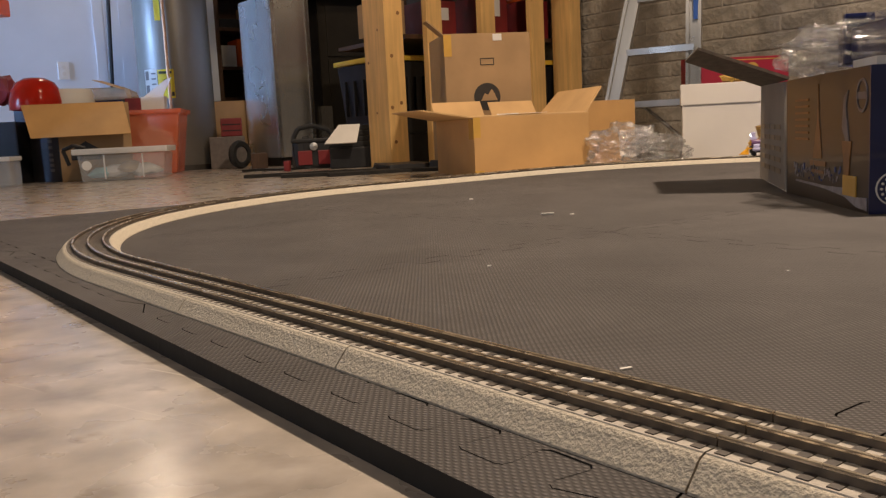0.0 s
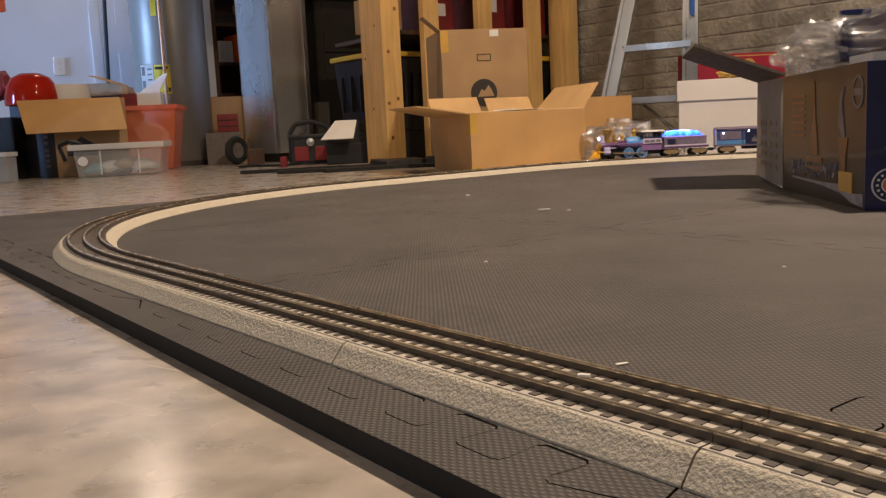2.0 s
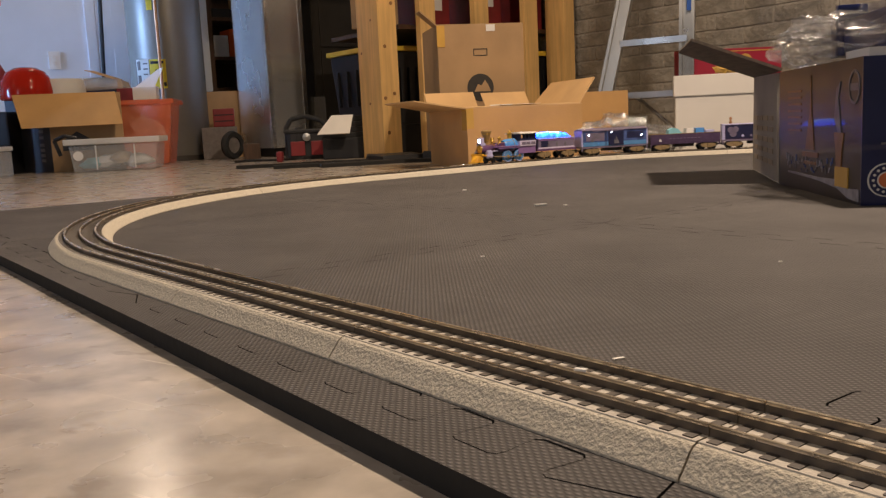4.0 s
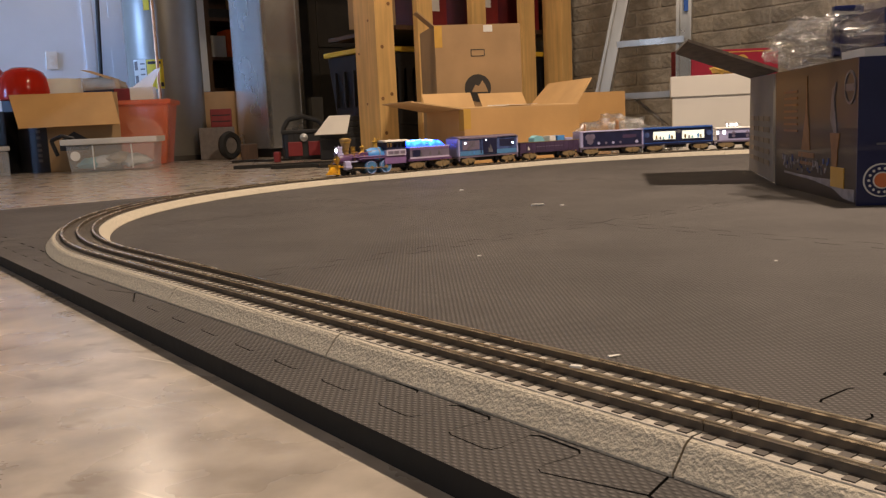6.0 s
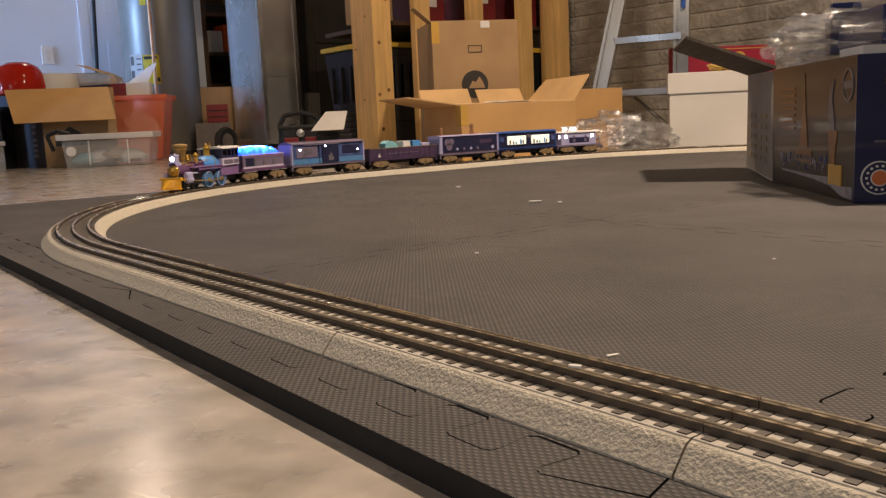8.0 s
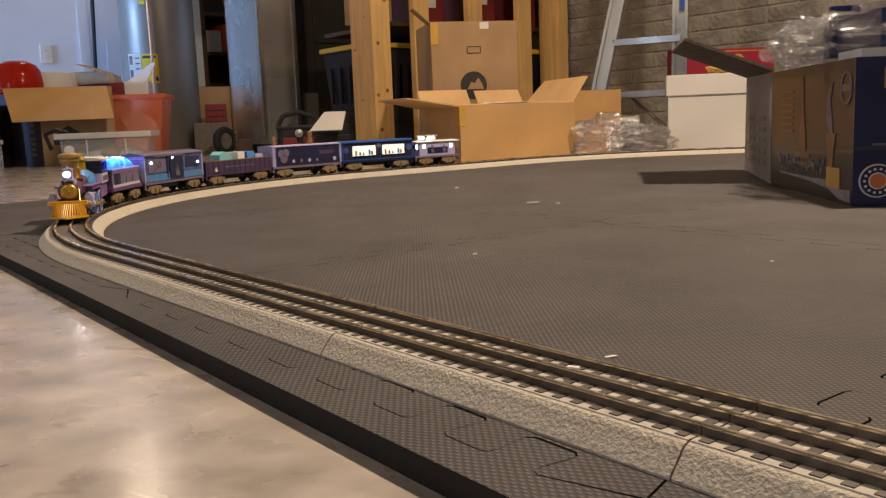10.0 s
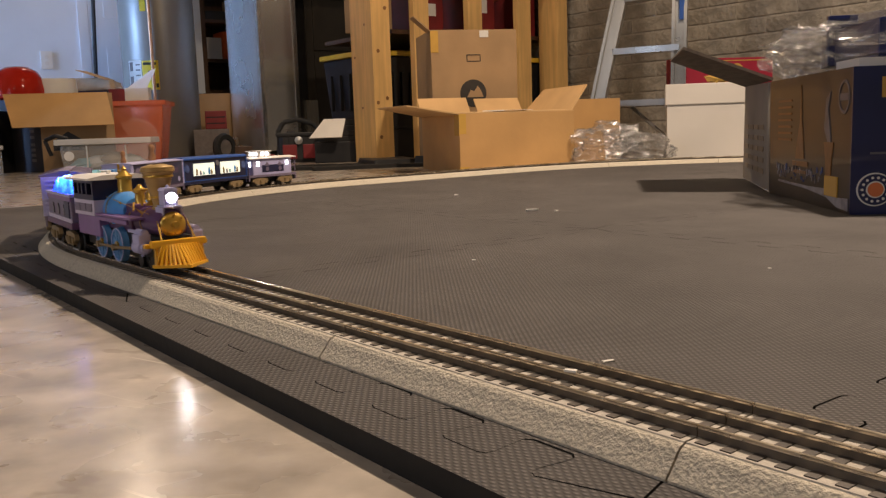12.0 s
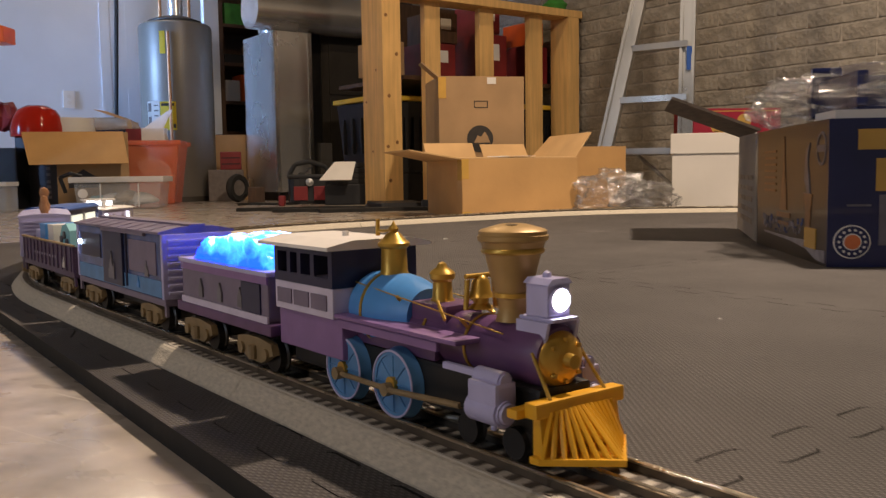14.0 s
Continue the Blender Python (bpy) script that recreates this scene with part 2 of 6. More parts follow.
M = {
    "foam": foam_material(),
    # near-black copy of the foam: shaded tile sides, also the loose strips
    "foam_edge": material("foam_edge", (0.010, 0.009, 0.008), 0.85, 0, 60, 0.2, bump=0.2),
    "concrete": concrete_material(),
    "ballast": material("ballast", (0.56, 0.50, 0.40), 0.85, 0, 420, 0.22, bump=0.55, bump_scale=560),
    "bed_top": material("bed_top", (0.49, 0.445, 0.38), 0.7, 0, 180, 0.12, bump=0.3, bump_scale=420),
    "tie": material("tie", (0.075, 0.060, 0.048), 0.55, 0, 120, 0.3, bump=0.15, random_piece=0.2),
    "rail": material("rail", (0.80, 0.70, 0.55), 0.26, 0.95, 60, 0.2, rough_vary=0.08),
    "rail_web": material("rail_web", (0.13, 0.105, 0.08), 0.40, 0.6, 80, 0.3),
    "wall_paint": material("wall_paint", (0.66, 0.72, 0.80), 0.6, 0, 3, 0.05, bump=0.1, bump_scale=80),
    "ceiling": material("ceiling", (0.22, 0.19, 0.155), 0.8, 0, 4, 0.15),
    "brick": material("brick", (0.285, 0.26, 0.22), 0.7, 0, 26, 0.22, bump=1.0, bump_scale=34, depth=0.012, stain=0.2, stain_scale=9, random_piece=0.10),
    "mortar": material("mortar", (0.34, 0.31, 0.265), 0.85, 0, 60, 0.2, bump=0.6),
    "pine": material("pine", (0.72, 0.45, 0.17), 0.5, 0, 12, 0.16, bump=0.1, stretch=(4, 4, 0.3), stain=0.12, stain_scale=5),
    "knot": material("knot", (0.23, 0.11, 0.04), 0.55, 0, 60, 0.3),
    "card": material("card", (0.58, 0.335, 0.125), 0.75, 0, 7, 0.10, bump=0.1, bump_scale=90, stain=0.12, stain_scale=3),
    "card_dull": material("card_dull", (0.42, 0.27, 0.135), 0.8, 0, 7, 0.12, bump=0.1, bump_scale=90, stain=0.15),
    "card_in": material("card_in", (0.55, 0.35, 0.16), 0.8, 0, 9, 0.1),
    "tape": material("tape", (0.60, 0.36, 0.08), 0.25, 0, 9, 0.12),
    "ink": material("ink", (0.03, 0.025, 0.02), 0.6, 0, 30, 0.2),
    "black": material("black", (0.010, 0.010, 0.011), 0.5, 0, 20, 0.3),
    "black_card": material("black_card", (0.035, 0.035, 0.04), 0.6, 0, 12, 0.2),
    "flap_grey": material("flap_grey", (0.40, 0.35, 0.29), 0.75, 0, 9, 0.12, stain=0.1),
    "card_dark": material("card_dark", (0.15, 0.115, 0.085), 0.75, 0, 14, 0.25, stretch=(1, 9, 1)),
    "print_grey": material("print_grey", (0.17, 0.15, 0.14), 0.6, 0, 40, 0.2),
    "white": material("white", (0.72, 0.68, 0.62), 0.6, 0, 5, 0.05, bump=0.05, bump_scale=50, stain=0.06),
    "paper": material("paper", (0.74, 0.72, 0.68), 0.7, 0, 9, 0.06),
    "kraft": material("kraft", (0.42, 0.33, 0.23), 0.8, 0, 12, 0.2, bump=0.8, bump_scale=24),
    "alu": material("alu", (0.42, 0.42, 0.41), 0.36, 0.9, 12, 0.15, rough_vary=0.12, stretch=(1, 1, 0.2)),
    "sheet": material("sheet", (0.74, 0.73, 0.71), 0.26, 0.78, 6, 0.08, bump=0.04, bump_scale=8, rough_vary=0.05, stretch=(1, 1, 0.3)),
    "foil": material("foil", (0.75, 0.74, 0.70), 0.2, 0.95, 90, 0.3, bump=1.0, bump_scale=140),
    "tank": material("tank", (0.15, 0.14, 0.12), 0.46, 0.1, 4, 0.12, rough_vary=0.08),
    "copper": material("copper", (0.36, 0.18, 0.08), 0.5, 0.35, 30, 0.25),
    "yellow": material("yellow", (0.80, 0.62, 0.03), 0.5, 0, 20, 0.08),
    "lid_yellow": material("lid_yellow", (0.66, 0.44, 0.04), 0.4, 0, 15, 0.1),
    "dark_wood": material("dark_wood", (0.075, 0.040, 0.022), 0.4, 0, 20, 0.3, stretch=(4, 4, 0.5)),
    "dark_metal": material("dark_metal", (0.060, 0.052, 0.042), 0.5, 0.3, 5, 0.2, stain=0.3, stain_scale=2),
    "red_dark": material("red_dark", (0.20, 0.018, 0.02), 0.45, 0, 10, 0.25),
    "red": material("red", (0.30, 0.015, 0.04), 0.4, 0, 10, 0.12),
    "gold_line": material("gold_line", (0.62, 0.40, 0.10), 0.4, 0.4, 30, 0.1),
    "orange": material("orange", (0.80, 0.13, 0.015), 0.35, 0, 10, 0.1),
    "bin_orange": clear("bin_orange", (0.92, 0.25, 0.12), 0.25, 0.66, 0.3),
    "bowl_red": clear("bowl_red", (0.55, 0.03, 0.015), 0.10, 0.92, 0.3),
    "tub": clear("tub", (0.86, 0.88, 0.88), 0.22, 0.42, 0.4),
    "tub_lid": clear("tub_lid", (0.88, 0.88, 0.86), 0.35, 0.85, 0.3),
    "film": film_material(),
    "rubber": material("rubber", (0.02, 0.02, 0.02), 0.8, 0, 30, 0.3),
    "navy": material("navy", (0.010, 0.016, 0.080), 0.28, 0, 9, 0.2, coat=0.3),
    "night": material("night", (0.024, 0.017, 0.017), 0.34, 0, 5, 0.45, coat=0.15, stain=0.4, stain_scale=7),
    "spire": material("spire", (0.22, 0.11, 0.045), 0.4, 0, 60, 0.25),
    "smoke": material("smoke", (0.15, 0.14, 0.16), 0.4, 0, 50, 0.3),
    "snow": material("snow", (0.28, 0.27, 0.31), 0.4, 0, 60, 0.3),
    "badge_red": material("badge_red", (0.72, 0.20, 0.07), 0.4, 0, 40, 0.08),
    "teal": material("teal", (0.25, 0.55, 0.62), 0.5, 0, 20, 0.1),
    "green": material("green", (0.05, 0.26, 0.04), 0.5, 0, 20, 0.2),
    # the train
    "purple": material("purple", (0.125, 0.058, 0.15), 0.38, 0, 60, 0.12),
    "lilac": material("lilac", (0.46, 0.44, 0.68), 0.4, 0, 60, 0.08),
    "lilac_pale": material("lilac_pale", (0.62, 0.56, 0.70), 0.42, 0, 60, 0.08),
    "mauve": material("mauve", (0.25, 0.14, 0.33), 0.4, 0, 60, 0.1),
    "lilac_grey": material("lilac_grey", (0.19, 0.155, 0.225), 0.42, 0, 60, 0.12),
    "sky": material("sky", (0.085, 0.30, 0.70), 0.35, 0, 60, 0.1),
    "wheel_blue": material("wheel_blue", (0.09, 0.24, 0.48), 0.42, 0, 80, 0.15),
    "brass": material("brass", (0.56, 0.34, 0.06), 0.32, 0.55, 60, 0.15),
    "stack": material("stack", (0.42, 0.27, 0.10), 0.42, 0.35, 60, 0.12),
    "pilot": material("pilot", (0.80, 0.41, 0.02), 0.38, 0, 60, 0.08),
    "midnight": material("midnight", (0.018, 0.020, 0.062), 0.35, 0, 60, 0.2),
    "plum": material("plum", (0.075, 0.045, 0.10), 0.42, 0, 60, 0.15),
    "car_blue": material("car_blue", (0.028, 0.09, 0.34), 0.35, 0, 60, 0.12),
    "car_steel": material("car_steel", (0.07, 0.105, 0.27), 0.22, 0, 60, 0.3),
    "roof_white": material("roof_white", (0.80, 0.76, 0.72), 0.45, 0, 60, 0.05),
    "truck": material("truck", (0.27, 0.19, 0.095), 0.55, 0.1, 80, 0.2),
    "wheel_steel": material("wheel_steel", (0.045, 0.042, 0.04), 0.4, 0.7, 60, 0.2),
    "lamp_glow": glow("lamp_glow", (1.0, 0.95, 0.88), 55),
    "led_white": glow("led_white", (0.60, 0.78, 1.0), 14),
    "window_glow": glow("window_glow", (0.95, 0.96, 0.80), 0.65),
    "cupola_glow": glow("cupola_glow", (0.95, 0.97, 1.0), 4),
    "ice": ice_material(),
}


# ---- building helpers ----
def mesh_of(bm, mat, smooth=False):
    me = bpy.data.meshes.new("mesh")
    bmesh.ops.recalc_face_normals(bm, faces=bm.faces)
    if smooth:
        for f in bm.faces:
            f.smooth = True
        for e in bm.edges:
            if len(e.link_faces) == 2 and e.calc_face_angle(0) > radians(38):
                e.smooth = False
    bm.to_mesh(me)
    bm.free()
    me.materials.append(mat)
    return me


def part(name, bm, mat, parent, label="", smooth=False):
    ob = new(name, mesh_of(bm, mat, smooth))
    ob.parent = parent
    if label:
        tagged(ob, label)
    return ob


def piece(name, me, parent, m):
    ob = new(name, me)
    ob.parent = parent
    ob.matrix_basis = m
    return ob


def thing(name, m, label, category, group="", kind=""):
    ob = new(name)
    ob.empty_display_size = 0.05
    ob.matrix_basis = m
    return tagged(ob, label, category, group, kind)


def solo(name, bm, mat, m, label, category, group="", kind="", smooth=False):
    ob = new(name, mesh_of(bm, mat, smooth))
    ob.matrix_basis = m
    return tagged(ob, label, category, group, kind)


def box(x0, x1, y0, y1, z0, z1, bevel=0.0, bm=None):
    bm = bm or bmesh.new()
    r = bmesh.ops.create_cube(bm, size=1, matrix=Matrix.Translation(((x0 + x1) / 2, (y0 + y1) / 2, (z0 + z1) / 2)) @ Matrix.Diagonal((x1 - x0, y1 - y0, z1 - z0, 1)))
    if bevel:
        edges = list({e for v in r["verts"] for e in v.link_edges})
        bmesh.ops.bevel(bm, geom=edges, offset=bevel, segments=2, affect="EDGES", profile=0.7)
    return bm


AXES = {"x": (0, 90, 0), "y": (90, 0, 0), "z": (0, 0, 0)}


def rod(axis, c, r, depth, seg=20, bm=None, r2=None, bevel=0.0):
    bm = bm or bmesh.new()
    q = bmesh.ops.create_cone(bm, cap_ends=True, segments=seg, radius1=r, radius2=r if r2 is None else r2, depth=depth, matrix=pose(*c, *AXES[axis]))
    if bevel:
        edges = list({e for v in q["verts"] for e in v.link_edges if any(len(f.verts) > 4 for f in e.link_faces)})
        bmesh.ops.bevel(bm, geom=edges, offset=bevel, segments=2, affect="EDGES")
    return bm


def bar(a, b, r, seg=8, bm=None):
    bm = bm or bmesh.new()
    a, b = Vector(a), Vector(b)
    m = Matrix.Translation((a + b) / 2) @ (b - a).to_track_quat("Z", "Y").to_matrix().to_4x4()
    bmesh.ops.create_cone(bm, cap_ends=True, segments=seg, radius1=r, radius2=r, depth=(b - a).length, matrix=m)
    return bm


def lathe(profile, seg=28, bm=None, m=Matrix()):
    bm = bm or bmesh.new()
    rings = []
    for r, z in profile:
        if r < 1e-6:
            rings.append([bm.verts.new(m @ Vector((0, 0, z)))])
        else:
            rings.append([bm.verts.new(m @ Vector((r * math.cos(2 * math.pi * i / seg), r * math.sin(2 * math.pi * i / seg), z))) for i in range(seg)])
    for a, b in zip(rings, rings[1:]):
        for i in range(seg):
            j = (i + 1) % seg
            if len(a) == 1 and len(b) == 1:
                continue
            if len(a) == 1:
                bm.faces.new((a[0], b[j], b[i]))
            elif len(b) == 1:
                bm.faces.new((a[i], a[j], b[0]))
            else:
                bm.faces.new((a[i], a[j], b[j], b[i]))
    return bm


def prism(points, lo, hi, axis="y", bm=None):
    """A flat outline, drawn in the two other axes, given thickness from lo to hi along axis."""
    bm = bm or bmesh.new()
    put = {"y": lambda p, d: (p[0], d, p[1]), "x": lambda p, d: (d, p[0], p[1]), "z": lambda p, d: (p[0], p[1], d)}[axis]
    a = [bm.verts.new(put(p, lo)) for p in points]
    b = [bm.verts.new(put(p, hi)) for p in points]
    bm.faces.new(a)
    bm.faces.new(b)
    for i in range(len(points)):
        j = (i + 1) % len(points)
        bm.faces.new((a[i], a[j], b[j], b[i]))
    return bm


def slab(a, b, c, d, t, bm=None):
    """A sheet with four corners and the thickness t."""
    bm = bm or bmesh.new()
    p = [Vector(v) for v in (a, b, c, d)]
    nrm = (p[1] - p[0]).cross(p[3] - p[0]).normalized() * t / 2
    v = [bm.verts.new(q + nrm) for q in p] + [bm.verts.new(q - nrm) for q in p]
    for f in ((0, 1, 2, 3), (7, 6, 5, 4), (0, 4, 5, 1), (1, 5, 6, 2), (2, 6, 7, 3), (3, 7, 4, 0)):
        bm.faces.new([v[i] for i in f])
    return bm


def crumple(bm, amount, scale, seed=0):
    for v in bm.verts:
        p = v.co * scale + Vector((seed, seed * 2, seed * 3))
        v.co += noise.noise_vector(p) * amount + noise.noise_vector(p * 2.7) * amount * 0.5
    return bm


def letters(text, size, depth=0.0004):
    cu = bpy.data.curves.new("letters", "FONT")
    cu.body, cu.size, cu.extrude, cu.align_x, cu.align_y = text, size, depth, "CENTER", "CENTER"
    ob = bpy.data.objects.new("letters", cu)
    scene.collection.objects.link(ob)
    me = bpy.data.meshes.new_from_object(ob.evaluated_get(bpy.context.evaluated_depsgraph_get()))
    bpy.data.objects.remove(ob)
    bm = bmesh.new()
    bm.from_mesh(me)
    return bm


# ---- the room ----
def room_block(name, u0, u1, n0, n1, z0, z1, mat, label, category):
    m = Matrix.Rotation(ROOM, 4, "Z") @ Matrix.Diagonal((1, -1, 1, 1))
    bm = box(u0, u1, n0, n1, z0, z1)
    bm.transform(m)
    return solo(name, bm, mat, Matrix(), label, category, kind="structure")


WALL_N, WALL_U = 3.45, 6.1
solo("floor", prism([tuple(un(a, b)[:2]) for a, b in ((-4, -3.8), (WALL_U + 0.2, -3.8), (WALL_U + 0.2, 4.0), (-4, 4.0))], -0.1, 0, "z"), M["concrete"], Matrix(),
     "worn polished tan concrete basement floor with stains and scratches", "floor", kind="structure")
room_block("ceiling", -4, WALL_U + 0.2, -3.8, 4.0, 2.35, 2.45, M["ceiling"], "plain basement ceiling above the room", "ceiling")
room_block("wall_far", WALL_U, WALL_U + 0.15, -3.65, 4.0, 0, 2.35, M["wall_paint"], "smooth pale painted basement wall lit by bluish daylight", "wall")
room_block("wall_behind", -4.15, -4, -3.65, 4.0, 0, 2.35, M["wall_paint"], "plain pale painted wall behind the camera", "wall")
# wall with the daylight window and an added fill opening: blocks round each
for n_, a in (("wall_window", (-4, 0.2, 0, 2.35)), ("wall_window", (1.6, 4.55, 0, 2.35)), ("wall_window", (5.95, WALL_U, 0, 2.35)), ("wall_window", (4.55, 5.95, 0, 0.75)), ("wall_window", (4.55, 5.95, 1.95, 2.35)), ("wall_window", (0.2, 1.6, 0, 0.75)), ("wall_window", (0.2, 1.6, 1.95, 2.35))):
    room_block(n_, a[0], a[1], -3.8, -3.65, a[2], a[3], M["wall_paint"], "plain pale painted wall with a daylight window", "wall")
brick_wall = room_block("wall_brick", -4, WALL_U, WALL_N + 0.005, 4.0, 0, 2.35, M["mortar"], "grey-brown painted brick wall with raked mortar joints", "wall")


def bulb(u, n):
    p = un(u, n, 2.35)
    t = thing("ceiling_light", Matrix.Translation(p), "unseen bare warm bulb in a white ceiling lampholder", "lamp", "ceiling bulbs")
    part("lampholder", lathe([(0, 0), (0.055, 0), (0.05, -0.03), (0.03, -0.05), (0, -0.05)]), M["white"], t, smooth=True)
    part("bulb", lathe([(0, -0.05), (0.015, -0.06), (0.03, -0.09), (0.028, -0.11), (0.012, -0.125), (0, -0.127)]), glow("bulb_glow", (1, 0.8, 0.55), 30), t, smooth=True)


# unseen bulbs over all four lamps; second and fourth only dress added fills
for xy in ((0.95, 1.35), (-0.3, 3.0), (-1.9, 5.4), (-1.3, -0.9)):
    v = Vector((*xy, 0))
    bulb(v.dot(un(1, 0)), v.dot(un(0, 1)))


# door in the far wall, with its panels, and what hangs on that wall
def door():
    # local x runs along the wall to the right, y into the wall
    m = Matrix.Translation(un(WALL_U - 0.004, 1.75)) @ Matrix.Rotation(ROOM - math.pi / 2, 4, "Z")
    t = thing("door_1", m, "closed white panelled interior door in the far wall", "door", kind="structure")
    part("leaf", box(0, 0.76, -0.005, -0.001, 0.01, 2.03, 0.003), M["wall_paint"], t)
    for k, (z0, z1) in enumerate(((0.15, 0.75), (0.95, 1.9))):
        for x0 in (0.1, 0.43):
            part("panel", box(x0, x0 + 0.24, -0.007, -0.004, z0, z1, 0.001), M["wall_paint"], t)
    for x0, x1 in ((-0.07, -0.004), (0.764, 0.83)):
        part("casing", box(x0, x1, -0.006, 0, 0, 2.1, 0.002), M["wall_paint"], t)
    part("door_handle", lathe([(0, 0), (0.012, 0.002), (0.012, 0.03), (0.027, 0.045), (0.022, 0.065), (0, 0.07)], m=pose(0.70, -0.005, 0.95, 90)), M["brass"], t, smooth=True)
    return t


door()


def world_at(x, y, z=0.0, turn=0.0):
    return pose(x, y, z, 0, 0, turn)


def outlet():
    c = un(WALL_U - 0.001, 1.467, 0.666)
    t = thing("wall_outlet", Matrix.Translation(c) @ Matrix.Rotation(ROOM - math.pi / 2, 4, "Z"), "pale plastic wall outlet plate on the far wall", "outlet")
    part("plate", box(-0.035, 0.035, -0.006, 0, -0.057, 0.057, 0.002), M["paper"], t)
    for z in (-0.02, 0.02):
        part("socket", rod("y", (0, -0.0065, z), 0.013, 0.003), M["white"], t)


outlet()
solo("wall_cable", bar(un(WALL_U - 0.06, 1.725, 0), un(WALL_U - 0.06, 1.83, 2.3), 0.013), M["black"], Matrix(), "black cable running straight up the pale wall", "cable", smooth=True)


# ---- the mechanical corner ----
def water_heater(x, y):
    t = thing("water_heater", world_at(x, y), "tall grey steel water heater with yellow energy label", "water heater")
    part("tank", lathe([(0, 0.02), (0.235, 0.02), (0.245, 0.04), (0.245, 1.025), (0.240, 1.045), (0.225, 1.055), (0.1, 1.075), (0, 1.08)], 48), M["tank"], t, smooth=True)
    part("top_cap", lathe([(0.0, 1.083), (0.10, 1.078), (0.18, 1.066), (0.18, 1.075), (0.10, 1.10), (0, 1.105)], 40), M["black"], t, "dark top cap", True)
    part("base_ring", lathe([(0.20, 0), (0.25, 0), (0.25, 0.03), (0.20, 0.03)], 40), M["dark_metal"], t, smooth=True)

    def wrap(a0, a1, z0, z1, r):
        bm = bmesh.new()
        k = 10
        cols = [[bm.verts.new((r * math.cos(radians(a0 + (a1 - a0) * i / k)), r * math.sin(radians(a0 + (a1 - a0) * i / k)), z)) for z in (z0, z1)] for i in range(k + 1)]
        for p, q in zip(cols, cols[1:]):
            bm.faces.new((p[0], q[0], q[1], p[1]))
        bmesh.ops.solidify(bm, geom=bm.faces[:], thickness=0.0012)
        return bm

    lab = part("energy_label", wrap(-101, -76, 0.42, 0.585, 0.2465), M["yellow"], t, "yellow energy label")
    part("white_label", wrap(-126, -102, 0.30, 0.59, 0.2465), M["paper"], t, "white printed instruction label")
    part("upper_label", wrap(-98, -89, 0.86, 0.99, 0.2465), M["yellow"], t, "yellow warning label")
    for z in (0.31, 0.33, 0.35, 0.37, 0.40, 0.42, 0.44, 0.47, 0.50, 0.53, 0.56):
        part("print_bar", wrap(-112, -104, z, z + 0.008, 0.2485), M["print_grey"], t)
    for z in (0.45, 0.53):
        part("print_bar", wrap(-124, -117, z, z + 0.05, 0.2485), M["print_grey"], t)
    part("label_print", wrap(-99, -79, 0.56, 0.575, 0.2485), M["ink"], t)
    part("label_print", wrap(-92, -86, 0.52, 0.528, 0.2485), M["ink"], t)
    part("label_print", wrap(-81, -77, 0.432, 0.455, 0.2485), M["ink"], t)
    part("relief_pipe", bar((0.030, -0.264, 0.22), (0.030, -0.264, 0.985), 0.011), M["copper"], t, "brown copper relief pipe", smooth=True)
    for k in (-1, 1):
        part("top_pipe", bar((0.1 * k, 0, 1.06), (0.1 * k, 0, 2.3), 0.012), M["copper"], t, smooth=True)
    part("vent_pipe", rod("z", (0, 0.02, 1.70), 0.05, 1.26), M["sheet"], t, smooth=True)
    for ob in t.children:
        ob.data.transform(Matrix.Diagonal((0.87, 0.87, 1, 1)))
    return t


water_heater(-1.555, 5.32)


def furnace():
    t = thing("furnace_plenum", Matrix.Translation((-0.905, 5.02, 0)) @ Matrix.Rotation(ROOM, 4, "Z") @ Matrix.Diagonal((1, 1, 1, 1)), "tall galvanized sheet-metal duct plenum with foil-taped seams", "duct")
    # local x along U, local y against N; the near corner is the origin
    part("plenum", box(0, 0.43, -0.233, 0, 0.05, 0.97, 0.003), M["sheet"], t)
    for a, b in (((0, 0), (0, 0)), ((0, -0.233), (0, -0.233))):
        bm = box(a[0] - 0.004, a[0] + 0.02, a[1] - 0.02 if a[1] == 0 else a[1] - 0.004, a[1] + 0.004 if a[1] == 0 else a[1] + 0.02, 0.05, 0.97)
        part("foil_tape", crumple(bm, 0.002, 40), M["foil"], t, "shiny foil tape")
    part("seam", box(-0.003, 0.434, -0.236, 0.004, 0.43, 0.438), M["sheet"], t)
    part("round_duct", lathe([(0.08, 0), (0.11, 0.01), (0.11, 0.05), (0.10, 0.06), (0.10, 1.35)], 32, m=pose(0.2, -0.117, 0.97)), M["sheet"], t, "round grey duct on top", smooth=True)
    part("elbow", rod("y", (0.06, -0.36, 1.095), 0.12, 0.95, 32), M["sheet"], t, "horizontal round duct", smooth=True)
    part("plinth", box(0.03, 0.40, -0.21, -0.02, 0, 0.05), M["black"], t)
    return t


furnace()


